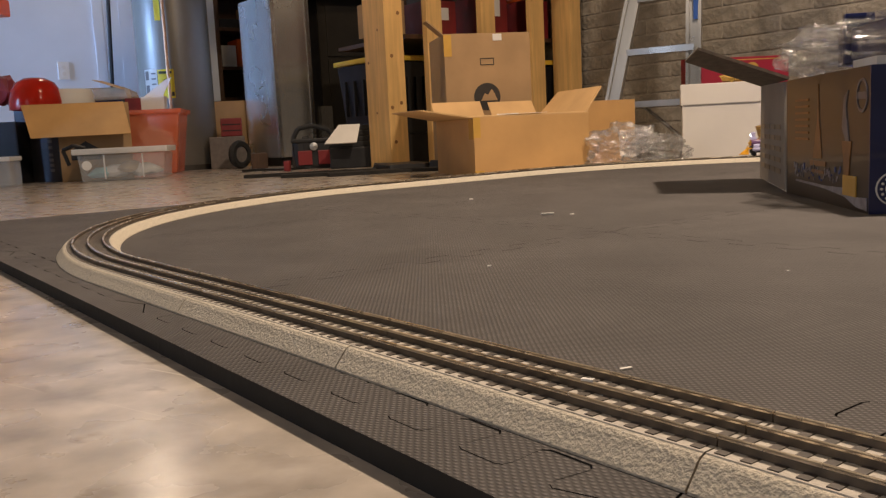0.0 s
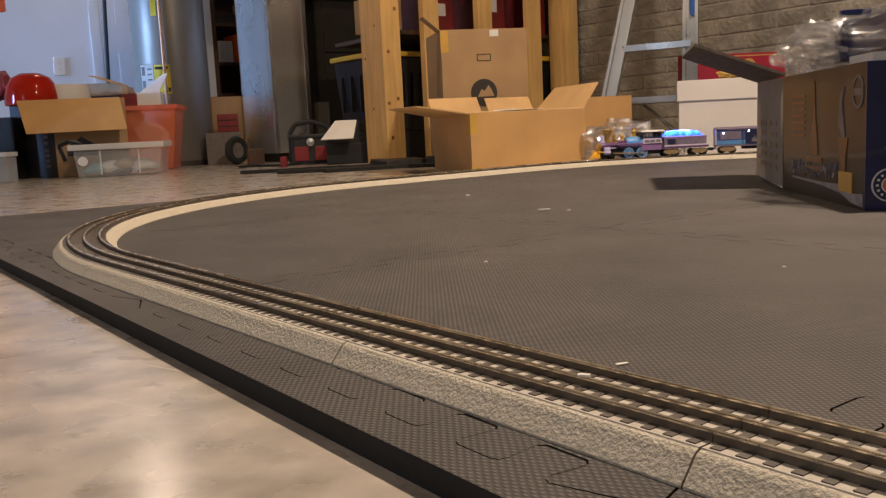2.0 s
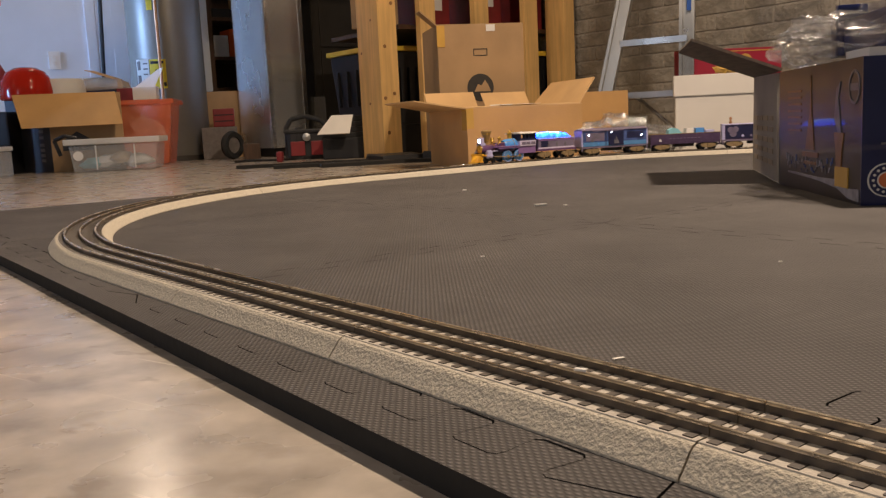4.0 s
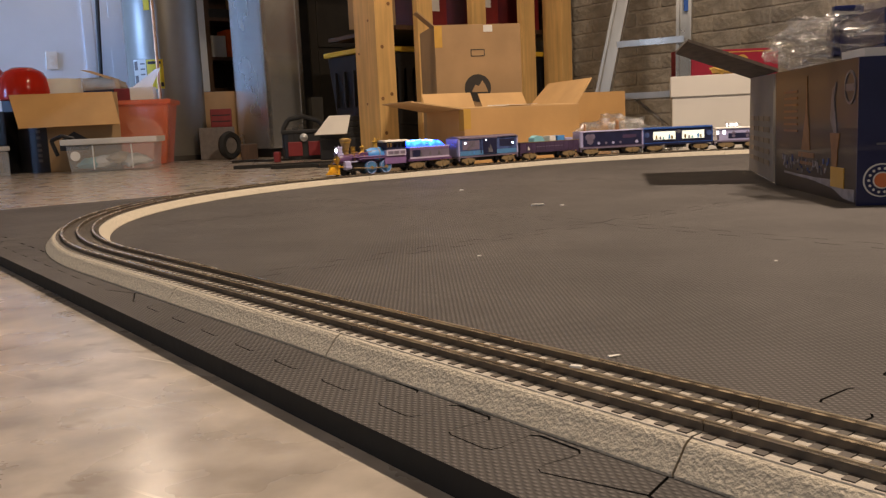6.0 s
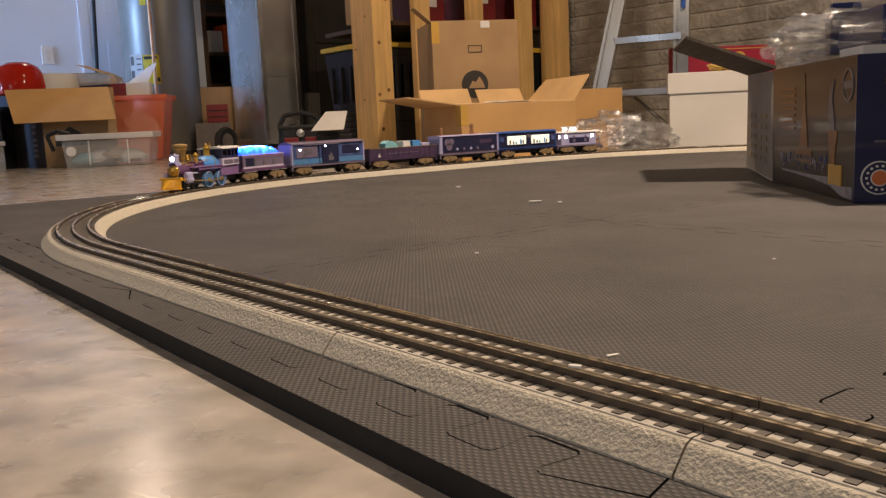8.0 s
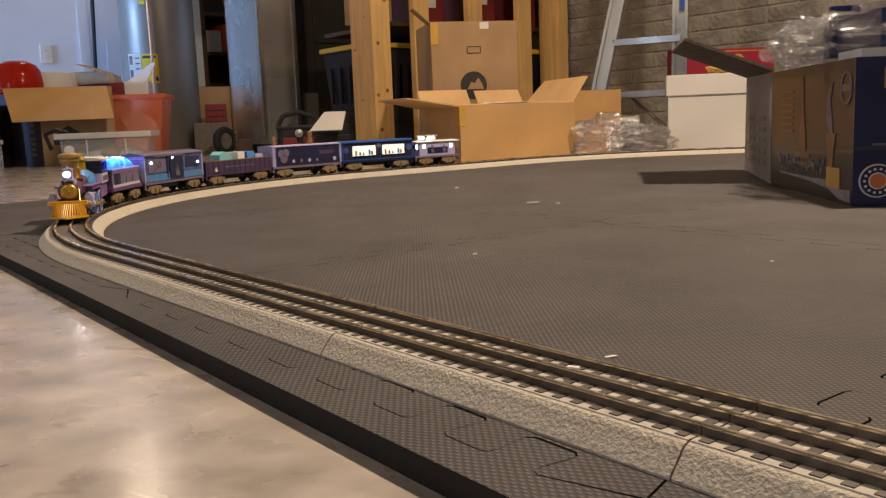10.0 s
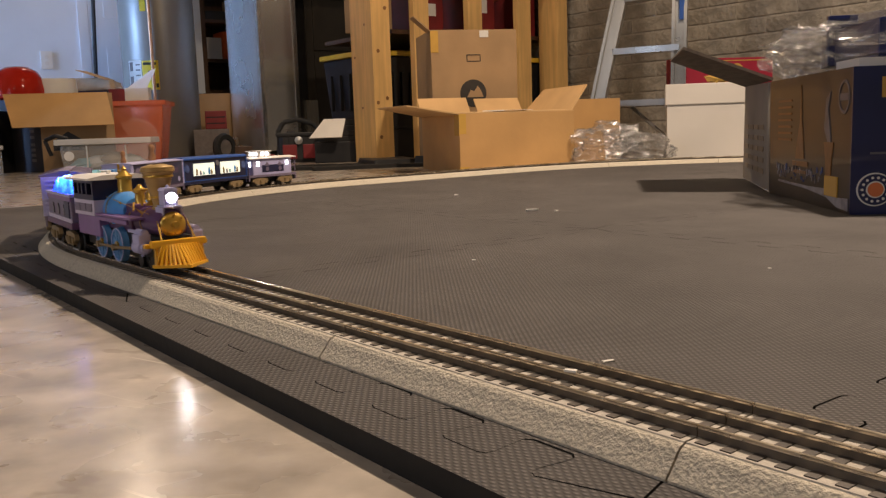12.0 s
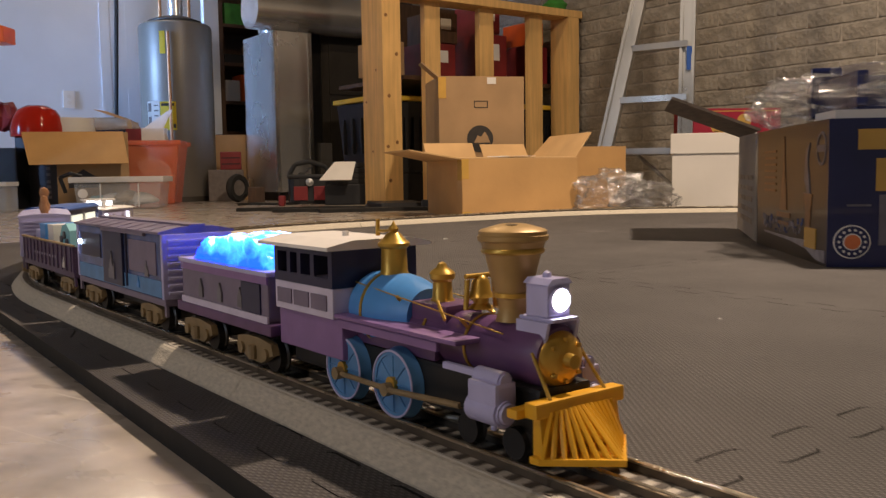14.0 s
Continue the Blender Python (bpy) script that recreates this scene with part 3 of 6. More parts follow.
def cabinet():
    t = thing("furnace", Matrix.Translation((-0.745, 5.34, 0)) @ Matrix.Rotation(ROOM, 4, "Z"), "dark grey-brown steel furnace cabinet beside the duct", "furnace")
    part("body", box(0, 0.7, -0.75, -0.07, 0.0, 1.3, 0.004), M["dark_metal"], t)
    part("access_panel", box(-0.012, 0, -0.72, -0.12, 0.08, 0.62, 0.003), M["dark_metal"], t)
    part("access_panel", box(-0.012, 0, -0.72, -0.12, 0.64, 1.25, 0.003), M["dark_metal"], t)
    # black strip stands for the shade in the gap beside the duct
    part("gap_shade_strip", box(0.01, 0.3, -0.07, 0.0, 0.0, 1.25), M["black"], t, "black strip for the shaded gap")
    part("corner_angle", box(-0.03, 0.02, -0.115, -0.035, 0.05, 0.34, 0.002), M["sheet"], t, "bare metal corner piece")
    return t


cabinet()


def bookcase():
    t = thing("bookcase", Matrix.Translation((-1.40, 5.75, 0)) @ Matrix.Rotation(ROOM - math.pi / 2, 4, "Z"), "dark wooden shelf crammed with small boxes and cables", "shelf")
    part("side", box(0, 0.03, 0, 0.3, 0, 1.5, 0.003), M["dark_wood"], t)
    part("side", box(0.5, 0.53, 0, 0.3, 0, 1.5, 0.003), M["dark_wood"], t)
    for z in (0.42, 0.62, 0.87, 1.12, 1.47):
        part("shelf", box(0.03, 0.5, 0.002, 0.3, z, z + 0.022, 0.002), M["dark_wood"], t)
    part("back", box(0.03, 0.5, 0.28, 0.3, 0, 1.5), M["dark_wood"], t)
    part("trim", box(-0.11, -0.012, -0.03, 0.02, 0.42, 1.5, 0.003), M["wall_paint"], t, "white painted trim board")
    return t


bc = bookcase()
for k, (x, w, z, h, mat, lb) in enumerate(((0.05, 0.10, 0.642, 0.14, "paper", "white paper bag on the dark shelf"), (0.16, 0.08, 0.642, 0.18, "orange", "orange printed packet on the dark shelf"),
                                           (0.05, 0.16, 0.892, 0.06, "black", "coil of black cable on the dark shelf"), (0.06, 0.13, 1.142, 0.14, "green", "green and white box on the dark shelf"),
                                           (0.25, 0.12, 0.642, 0.2, "red_dark", "dark red box on the dark shelf"), (0.24, 0.13, 0.892, 0.14, "card_dull", "brown cardboard box on the dark shelf"))):
    solo("shelf_box", box(x, x + w, 0.04, 0.2, z, z + h, 0.004), M[mat], bc.matrix_basis.copy(), lb, "box")


# ---- wooden frame, shelf and totes ----
def plank_bm(x0, x1, y0, y1, z0, z1):
    return box(x0, x1, y0, y1, z0, z1, 0.003)


def stud_frame():
    t = thing("wooden_frame", Matrix.Translation((-0.215, 3.98, 0)) @ Matrix.Rotation(ROOM - math.pi / 2, 4, "Z"), "bare pine stud frame with thick end post and top plate", "wooden frame")
    # local x along N, local y along U
    part("end_post", plank_bm(0, 0.058, 0, 0.18, 0, 1.62), M["pine"], t, "knotty pine end post of two boards")
    part("end_post", plank_bm(0.0585, 0.100, 0.002, 0.18, 0, 1.62), M["pine"], t)
    for z, x, dx in ((0.27, 0.02, 0), (0.29, 0.07, 0), (0.50, 0.03, 0), (0.69, 0.075, 0), (0.115, 0.03, 0), (0.86, 0.02, 0)):
        part("knot", rod("y", (x, 0.0, z), 0.0085, 0.0014, 14), M["knot"], t)
    for z, y in ((0.25, 0.10), (0.48, 0.15), (0.62, 0.06)):
        part("knot", rod("x", (0.0, y, z), 0.006, 0.0014, 12), M["knot"], t)
    for x in (0.27, 0.60, 0.93):
        part("stud", plank_bm(x, x + 0.089, 0.05, 0.088, 0, 0.955), M["pine"], t)
    part("stud", plank_bm(1.16, 1.235, 0.0, 0.14, 0, 0.955), M["pine"], t)
    part("top_plate", plank_bm(0.10, 1.26, 0.0, 0.14, 0.955, 0.993), M["pine"], t)
    part("shelf_board", box(0.22, 1.30, 0.16, 0.80, 0.60, 0.62), M["dark_wood"], t)
    part("shelf_board", box(0.58, 1.30, 0.16, 0.62, 0.10, 0.12), M["dark_wood"], t)
    part("back_board", box(0.60, 1.30, 0.80, 0.82, 0.0, 1.10), M["dark_wood"], t)
    return t


fr = stud_frame()
FM = fr.matrix_basis.copy()
for k, (x, w, z, h, y, mat, lb) in enumerate(((0.38, 0.18, 0.622, 0.17, 0.2, "red_dark", "dark red box on the shelf"), (0.43, 0.16, 0.80, 0.15, 0.22, "dark_wood", "dark brown box on the shelf"),
                                              (0.12, 0.13, 0.622, 0.16, 0.2, "card_dull", "brown cardboard box on the shelf"), (0.70, 0.2, 0.622, 0.24, 0.2, "red_dark", "dark red box on the shelf"),
                                              (1.03, 0.16, 0.622, 0.20, 0.2, "red_dark", "dark red box on the shelf"), (1.06, 0.10, 0.83, 0.12, 0.2, "orange", "orange box on the shelf"),
                                              (0.74, 0.13, 0.87, 0.15, 0.22, "red_dark", "small dark red box on the shelf"))):
    bx = thing("shelf_carton", FM @ pose(x, y, z), lb, "box")
    part("body", box(0, w, 0, 0.22, 0, h, 0.003), M[mat], bx)
    part("label", box(w * 0.35, w * 0.75, -0.0012, 0.0, h * 0.45, h * 0.8), M["paper"], bx, "white paper label")


def tote(m, w, label):
    t = thing("storage_tote", m, label, "storage tote", "black totes")
    bm = box(0, w, 0, 0.42, 0, 0.36, 0.012)
    for v in bm.verts:
        if v.co.z < 0.1:
            v.co.x += 0.03 if v.co.x < w / 2 else -0.03
            v.co.y += 0.02 if v.co.y < 0.21 else -0.02
    part("body", bm, M["black"], t)
    part("lid", box(-0.015, w + 0.015, -0.015, 0.435, 0.36, 0.385, 0.006), M["lid_yellow"], t, "yellow snap-on lid")
    for i in range(7):
        part("rib", box(w * (0.12 + 0.12 * i), w * (0.12 + 0.12 * i) + 0.012, -0.006, 0.012, 0.10, 0.28, 0.002), M["black"], t)
    for i in range(4):
        part("rib", box(-0.006, 0.012, 0.07 + 0.09 * i, 0.085 + 0.09 * i, 0.10, 0.28, 0.002), M["black"], t)


tote(FM @ pose(0.16, 0.30, 0.150), 0.42, "black plastic tote with a yellow lid behind the post")
tote(FM @ pose(0.60, 0.17, 0.12), 0.66, "black plastic tote with a yellow lid on the low shelf")
solo("tote_stand", box(0.19, 0.55, 0.33, 0.68, 0, 0.150, 0.004), M["black"], FM.copy(), "low black stand under the storage tote", "stand")
solo("green_bag", crumple(lathe([(0, 0), (0.06, 0.0), (0.07, 0.03), (0.03, 0.06), (0, 0.065)], 14), 0.012, 20), M["green"], FM @ pose(1.12, 0.07, 0.993), "small bright green bag on the top plate", "bag", smooth=True)


# ---- cartons on the floor ----
def carton(name, m, w, d, h, label, mat="card", flaps=(), sealed=False, tape=True):
    """Local origin at the near left bottom corner, x along the front, y going back."""
    t = thing(name, m, label, "carton")
    k = 0.004
    part("front_wall", box(0, w, 0, k, 0, h), M[mat], t)
    part("back_wall", box(0, w, d - k, d, 0, h), M[mat], t)
    part("side_wall", box(0, k, k, d - k, 0, h), M[mat], t)
    part("side_wall", box(w - k, w, k, d - k, 0, h), M[mat], t)
    part("bottom", box(k, w - k, k, d - k, 0.002, 0.006), M[mat], t)
    if sealed:
        part("top_flap", box(0, w, 0, d / 2 - 0.001, h, h + k), M[mat], t)
        part("top_flap", box(0, w, d / 2 + 0.001, d, h, h + k), M[mat], t)
    for a, b, c, e in flaps:
        part("flap", slab(a, b, c, e, k), M["card_in"] if mat == "card" else M[mat], t)
    return t


big = carton("open_carton", pose(0.114, 2.774, 0, 0, 0, 15.6), 0.397, 0.44, 0.188, "large open tan shipping carton with raised flaps on the floor", flaps=(
    ((0, 0, 0.188), (0, 0.44, 0.188), (-0.165, 0.43, 0.222), (-0.165, 0.02, 0.218)),
    ((0.397, 0.02, 0.188), (0.397, 0.44, 0.188), (0.475, 0.42, 0.275), (0.475, 0.06, 0.275)),
    ((0.0, 0.44, 0.188), (0.19, 0.44, 0.188), (0.19, 0.50, 0.255), (0.0, 0.50, 0.255)),
    ((0.22, 0.44, 0.188), (0.397, 0.44, 0.188), (0.397, 0.50, 0.25), (0.22, 0.50, 0.25)),
    ((0.0, 0.0, 0.189), (0.397, 0.0, 0.189), (0.392, 0.11, 0.194), (0.005, 0.11, 0.194))))
part("tape_strip", box(-0.0015, 0.022, -0.0015, 0.0, 0.125, 0.188), M["tape"], big, "yellowed packing tape")
part("tape_strip", box(-0.0015, 0.0, 0.0, 0.05, 0.12, 0.188), M["tape"], big)
part("tape_strip", box(-0.0015, 0.03, -0.0015, 0.0, 0.0, 0.02), M["tape"], big)
part("shipping_label", slab((0.13, 0.02, 0.1965), (0.26, 0.02, 0.1965), (0.26, 0.10, 0.1975), (0.13, 0.10, 0.1975), 0.001), M["paper"], big, "white shipping label")
tall = carton("tall_carton", pose(0.04, 3.36, 0, 0, 0, 11), 0.337, 0.30, 0.51, "tall tan moving carton printed with a dark round emblem", mat="card_dull", flaps=(
    ((0, 0, 0.51), (0, 0.07, 0.51), (-0.065, 0.07, 0.565), (-0.065, 0, 0.565)),
    ((0.29, 0.10, 0.51), (0.335, 0.10, 0.51), (0.335, 0.11, 0.525), (0.29, 0.11, 0.525))), sealed=True)
part("tape_strip", box(-0.002, 0.028, -0.002, 0.0, 0.43, 0.51), M["tape"], tall, "yellowed packing tape")
part("tape_strip", box(0.19, 0.225, -0.002, 0.0, 0.485, 0.51), M["paper"], tall)
for a in ((0.137, 0.192, 0.418, 0.421), (0.137, 0.192, 0.394, 0.397), (0.137, 0.140, 0.397, 0.418), (0.189, 0.192, 0.397, 0.418)):
    part("printed_frame", box(a[0], a[1], -0.0015, 0, a[2], a[3]), M["ink"], tall)
part("emblem", rod("y", (0.16, -0.001, 0.275), 0.052, 0.002, 40), M["ink"], tall, "dark round printed emblem")
part("emblem_shape", prism([(0.135, 0.26), (0.150, 0.288), (0.163, 0.282), (0.178, 0.303), (0.190, 0.285), (0.200, 0.26)], -0.003, -0.002), M["card_dull"], tall)
part("emblem_bar", box(0.10, 0.235, -0.003, 0.0, 0.242, 0.251), M["ink"], tall)
carton("small_carton", pose(0.52, 3.22, 0, 0, 0, 12), 0.22, 0.25, 0.235, "plain tan carton standing behind the open one")
for k in range(3):
    solo("folded_paper", crumple(box(0.0, 0.09, 0.0, 0.05, 0, 0.03, 0.008), 0.012, 25, k), M["paper"], big.matrix_basis @ pose(0.16 + 0.05 * k, 0.2, 0.17 - 0.02 * k), "crumpled packing paper inside the carton", "paper")


def bag(name, m, sx, sy, sz, label, seed, mat="film"):
    """Film crumpled in sharp folds: each patch of the skin leans its own way."""
    bm = bmesh.new()
    bmesh.ops.create_icosphere(bm, subdivisions=5, radius=1)
    crumple(bm, 0.34, 1.9, seed)
    for v in bm.verts:
        p = v.co * 3.4 + Vector((seed, 0, 0))
        ridge = 1 - abs(noise.noise(p)) * 2.2
        fine = 1 - abs(noise.noise(p * 2.9)) * 2.0
        v.co *= 1 + 0.16 * ridge + 0.05 * fine
    for v in bm.verts:
        v.co = Vector((v.co.x * sx, v.co.y * sy, max(0.0, v.co.z * 0.5 + 0.5) * sz))
    return solo(name, bm, M[mat], m, label, "plastic bag")


bag("plastic_bag", pose(0.60, 2.92, 0, 0, 0, 10), 0.13, 0.09, 0.13, "crumpled clear plastic bag on the floor", 3)
bag("plastic_bag", pose(0.76, 3.02, 0, 0, 0, 40), 0.10, 0.08, 0.10, "crumpled clear plastic bag beside the white box", 9)
solo("packing_sheet", slab((0, 0, 0.02), (0.11, 0.0, 0.02), (0.13, 0.03, 0.14), (0.0, 0.03, 0.12), 0.002), M["film"], pose(0.62, 2.98, 0, 0, 0, 5), "bent clear plastic packing sheet", "plastic sheet")


def white_box():
    t = thing("storage_box", pose(0.862, 3.11, 0, 0, 0, -15), "plain white cardboard storage box with a deep lid", "storage box")
    part("body", box(0.006, 0.284, 0.006, 0.38, 0, 0.20, 0.002), M["white"], t)
    part("lid", box(0, 0.29, 0, 0.386, 0.200, 0.272, 0.003), M["white"], t, "deep white lid")
    return t


white_box()
rd = thing("red_box", pose(0.985, 3.48, 0.0, 0, 0, 4), "flat deep red box with gold edge line leaning by the wall", "box")
part("body", box(0, 0.42, 0, 0.05, 0.0, 0.385, 0.003), M["red"], rd)
for a in ((0.01, 0.41, 0.372, 0.376), (0.01, 0.014, 0.02, 0.372)):
    part("gold_line", box(a[0], a[1], -0.0012, 0, a[2], a[3]), M["gold_line"], rd)
part("gold_seal", rod("y", (0.27, -0.001, 0.335), 0.028, 0.003, 24), M["gold_line"], rd)

solo("gold_ribbon", crumple(lathe([(0, 0), (0.035, 0.004), (0.042, 0.02), (0.02, 0.036), (0, 0.04)], 16), 0.012, 40, 3), M["gold_line"], pose(1.045, 3.10, 0.272, 0, 0, 0), "crumpled gold ribbon on the white box", "ribbon")


# ---- ladder ----
def ladder():
    t = thing("step_ladder", Matrix(), "aluminium step ladder standing before the brick wall", "ladder")
    a0, a1 = Vector((0.635, 3.55, 0.0)), Vector((0.805, 3.58, 0.72))
    b0, b1 = Vector((0.972, 3.42, 0.0)), Vector((0.992, 3.45, 0.72))
    da, db = (a1 - a0) * 1.75, (b1 - b0) * 1.75
    side = (b0 - a0).normalized()
    for o, d in ((a0, da), (b0, db)):
        back = side.cross(d).normalized()
        for off, wd in ((0, 0.012), (0.045, 0.012)):
            p, q = o + side * off, o + d + side * off
            part("rail_flange", slab(p - side * wd / 2, p + side * wd / 2, q + side * wd / 2, q - side * wd / 2, 0.05), M["alu"], t)
        p, q = o + side * 0.006 + back * 0.01, o + d + side * 0.006 + back * 0.01
        part("rail_web", slab(p, p + side * 0.034, q + side * 0.034, q, 0.004), M["alu"], t)
        part("foot", box(-0.02, 0.065, -0.03, 0.03, 0, 0.03, 0.004), M["rubber"], t).matrix_basis = Matrix.Translation(o)
    for k in (0.174, 0.337, 0.50, 0.663, 0.826, 0.97):
        p, q = a0 + da * k, b0 + db * k
        part("step", slab(p + Vector((0.03, -0.045, 0)), q + Vector((0.01, -0.045, 0)), q + Vector((0.01, 0.03, 0)), p + Vector((0.03, 0.03, 0)), 0.024), M["alu"], t)
    part("spreader_bar", bar(a0 + da * 0.17 + Vector((0.15, 0.0, 0)), b0 + db * 0.05, 0.008), M["alu"], t)
    part("brand_strip", box(0, 0.02, -0.001, 0.001, 0, 0.09), M["car_blue"], t).matrix_basis = Matrix.Translation(b0 + db * 0.42 + side * 0.012 + Vector((0, -0.03, 0)))
    return t


ladder()


# ---- left-hand clutter ----
def tub():
    t = thing("plastic_tub", pose(-1.672, 4.006, 0, 0, 0, 9), "clear plastic lidded tub of cables on the floor", "plastic tub")
    bm = box(0.015, 0.405, 0.01, 0.27, 0, 0.125, 0.012)
    for v in bm.verts:
        if v.co.z < 0.04:
            v.co.x += 0.012 if v.co.x < 0.2 else -0.012
    part("body", bm, M["tub"], t, "clear plastic body")
    part("lid", box(-0.005, 0.42, -0.005, 0.285, 0.125, 0.152, 0.007), M["tub_lid"], t, "frosted snap-on lid")
    for x in (0.13, 0.30):
        part("rib", box(x, x + 0.006, 0.006, 0.012, 0.01, 0.12), M["tub_lid"], t)
    part("sticker", rod("y", (0.055, 0.008, 0.075), 0.022, 0.003, 24), M["paper"], t, "round white sticker")
    return t


tb = tub()
for k, (x, z, mat) in enumerate(((0.15, 0.02, "paper"), (0.22, 0.03, "kraft"), (0.10, 0.012, "teal"), (0.30, 0.02, "paper"))):
    solo("tub_content", crumple(lathe([(0, 0), (0.06, 0.005), (0.07, 0.02), (0.04, 0.045), (0, 0.05)], 18), 0.015, 18, k), M[mat], tb.matrix_basis @ pose(x, 0.13, z),
         "loose parts lying in the clear tub", "parts", smooth=True)
cu = [tb.matrix_basis @ Vector(p) for p in ((-0.03, 0.05, 0.08), (-0.05, 0.04, 0.15), (0.0, 0.03, 0.17), (0.05, 0.03, 0.155), (0.03, 0.03, 0.10))]
bm = bmesh.new()
for a, b in zip(cu, cu[1:]):
    bar(a, b, 0.009, 8, bm)
solo("cable_hook", bm, M["black"], Matrix(), "hooked black plastic cable clip by the tub", "hook", smooth=True)


def moving_box():
    # the near upright corner is the origin: the tan face goes right, the black face goes left
    t = thing("moving_carton", pose(-1.812, 4.20, -0.0, 0, 0, 12), "black and tan moving carton with hanging flap", "carton")
    part("tan_wall", box(0, 0.33, 0, 0.004, 0, 0.368), M["card_dull"], t)
    part("black_wall", slab((0, 0, 0), (-0.26, 0.32, 0), (-0.26, 0.32, 0.368), (0, 0, 0.368), 0.004), M["black_card"], t, "black printed carton side")
    part("back_wall", slab((0.33, 0, 0), (0.07, 0.32, 0), (0.07, 0.32, 0.368), (0.33, 0, 0.368), 0.004), M["card_dull"], t)
    part("back_wall", slab((-0.26, 0.32, 0), (0.07, 0.32, 0), (0.07, 0.32, 0.368), (-0.26, 0.32, 0.368), 0.004), M["card_dull"], t)
    part("bottom", slab((0, 0, 0.004), (0.33, 0, 0.004), (0.07, 0.32, 0.004), (-0.26, 0.32, 0.004), 0.004), M["card_dull"], t)
    part("flap", slab((-0.15, -0.004, 0.370), (0.31, -0.004, 0.370), (0.345, -0.10, 0.215), (-0.10, -0.10, 0.212), 0.004), M["card"], t, "tan flap folded down")
    part("emblem", prism([(0.05, 0.10), (0.05, 0.145), (0.12, 0.19), (0.19, 0.145), (0.19, 0.10)], -0.0015, 0), M["black_card"], t, "dark printed emblem")
    for k, z in enumerate((0.05, 0.075, 0.10, 0.125, 0.16, 0.19, 0.21)):
        a, b = 0.18 + 0.0 * k, 0.30
        d = Vector((-0.26, 0.32, 0)).normalized()
        nrm = Vector((-0.32, -0.26, 0)).normalized() * 0.003
        p, q = d * 0.06 + nrm, d * 0.10 + nrm
        part("print_bar", slab((*p[:2], z), (*q[:2], z), (*q[:2], z + 0.014), (*p[:2], z + 0.014), 0.001), M["print_grey"], t)
        if k > 3:
            p, q = d * 0.12 + nrm, d * 0.24 + nrm
            part("print_bar", slab((*p[:2], z + 0.06), (*q[:2], z + 0.06), (*q[:2], z + 0.075), (*p[:2], z + 0.075), 0.001), M["print_grey"], t)
    return t


mb = moving_box()
solo("red_bowl", lathe([(0, 0.115), (0.05, 0.112), (0.09, 0.09), (0.115, 0.05), (0.125, 0.0), (0.125, -0.04), (0.119, -0.04), (0.119, 0.0), (0.1, 0.05), (0.06, 0.10), (0, 0.108)], 40),
     M["bowl_red"], pose(-1.96, 4.34, 0.395), "glossy translucent red plastic dome in the carton", "bowl", smooth=True)
solo("red_tinsel", crumple(lathe([(0, 0), (0.06, 0.01), (0.08, 0.06), (0.05, 0.12), (0, 0.13)], 20), 0.03, 30), M["red_dark"], pose(-2.18, 4.45, 0.40), "dark red tinsel bundle in the carton", "decoration")
solo("tin_rim", lathe([(0.11, 0), (0.115, 0.02), (0.11, 0.09), (0.104, 0.09), (0.104, 0.0)], 30), M["paper"], pose(-1.84, 4.45, 0.36), "pale rim of a container in the carton", "container", smooth=True)


def orange_bin():
    t = thing("orange_bin", pose(-1.80, 4.60, 0, 0, 0, 8), "translucent orange plastic bin stuffed with paper", "bin")
    bm = box(0, 0.44, 0, 0.34, 0, 0.33, 0.02)
    for v in bm.verts:
        if v.co.z < 0.15:
            v.co.x += 0.035 if v.co.x < 0.2 else -0.035
            v.co.y += 0.03 if v.co.y < 0.17 else -0.03
    top = [f for f in bm.faces if f.normal.z > 0.9 and f.calc_center_median().z > 0.3]
    bmesh.ops.delete(bm, geom=top, context="FACES")
    part("body", bm, M["bin_orange"], t)
    rim = bmesh.new()
    for a in ((-0.015, 0.455, -0.015, 0.005), (-0.015, 0.455, 0.335, 0.355), (-0.015, 0.005, 0.005, 0.335), (0.435, 0.455, 0.005, 0.335)):
        box(*a, 0.318, 0.342, 0.004, rim)
    part("rim", rim, M["bin_orange"], t, "rolled orange rim")
    return t


ob_ = orange_bin()
for k, (x, y, z, s, mat, lb) in enumerate(((0.1, 0.15, 0.10, 0.11, "kraft", "crumpled brown packing paper in the bin"), (0.26, 0.14, 0.14, 0.12, "paper", "crumpled white tissue paper in the bin"),
                                           (0.16, 0.16, 0.24, 0.10, "kraft", "crumpled brown packing paper in the bin"))):
    bm = bmesh.new()
    bmesh.ops.create_icosphere(bm, subdivisions=3, radius=s)
    solo("packing_paper", crumple(bm, 0.03, 16, k), M[mat], ob_.matrix_basis @ pose(x, y, z), lb, "paper")
for k, (x0, x1, z0, z1, mat, lb) in enumerate(((0.02, 0.16, 0.31, 0.37, "navy", "small navy box on the orange bin"), (0.17, 0.25, 0.31, 0.375, "red_dark", "small dark printed box on the orange bin"),
                                               (0.25, 0.37, 0.31, 0.38, "paper", "small open white box on the orange bin"))):
    solo("small_box", box(x0, x1, 0.02, 0.12, z0, z1, 0.003), M[mat], ob_.matrix_basis @ pose(0, 0, 0.03), lb, "box")
solo("paper_bag", crumple(box(-0.12, 0.14, 0.0, 0.2, 0, 0.06, 0.02), 0.02, 14, 2), M["kraft"], ob_.matrix_basis @ pose(0.05, 0.05, 0.40), "crumpled brown paper bag on the bin", "paper bag")
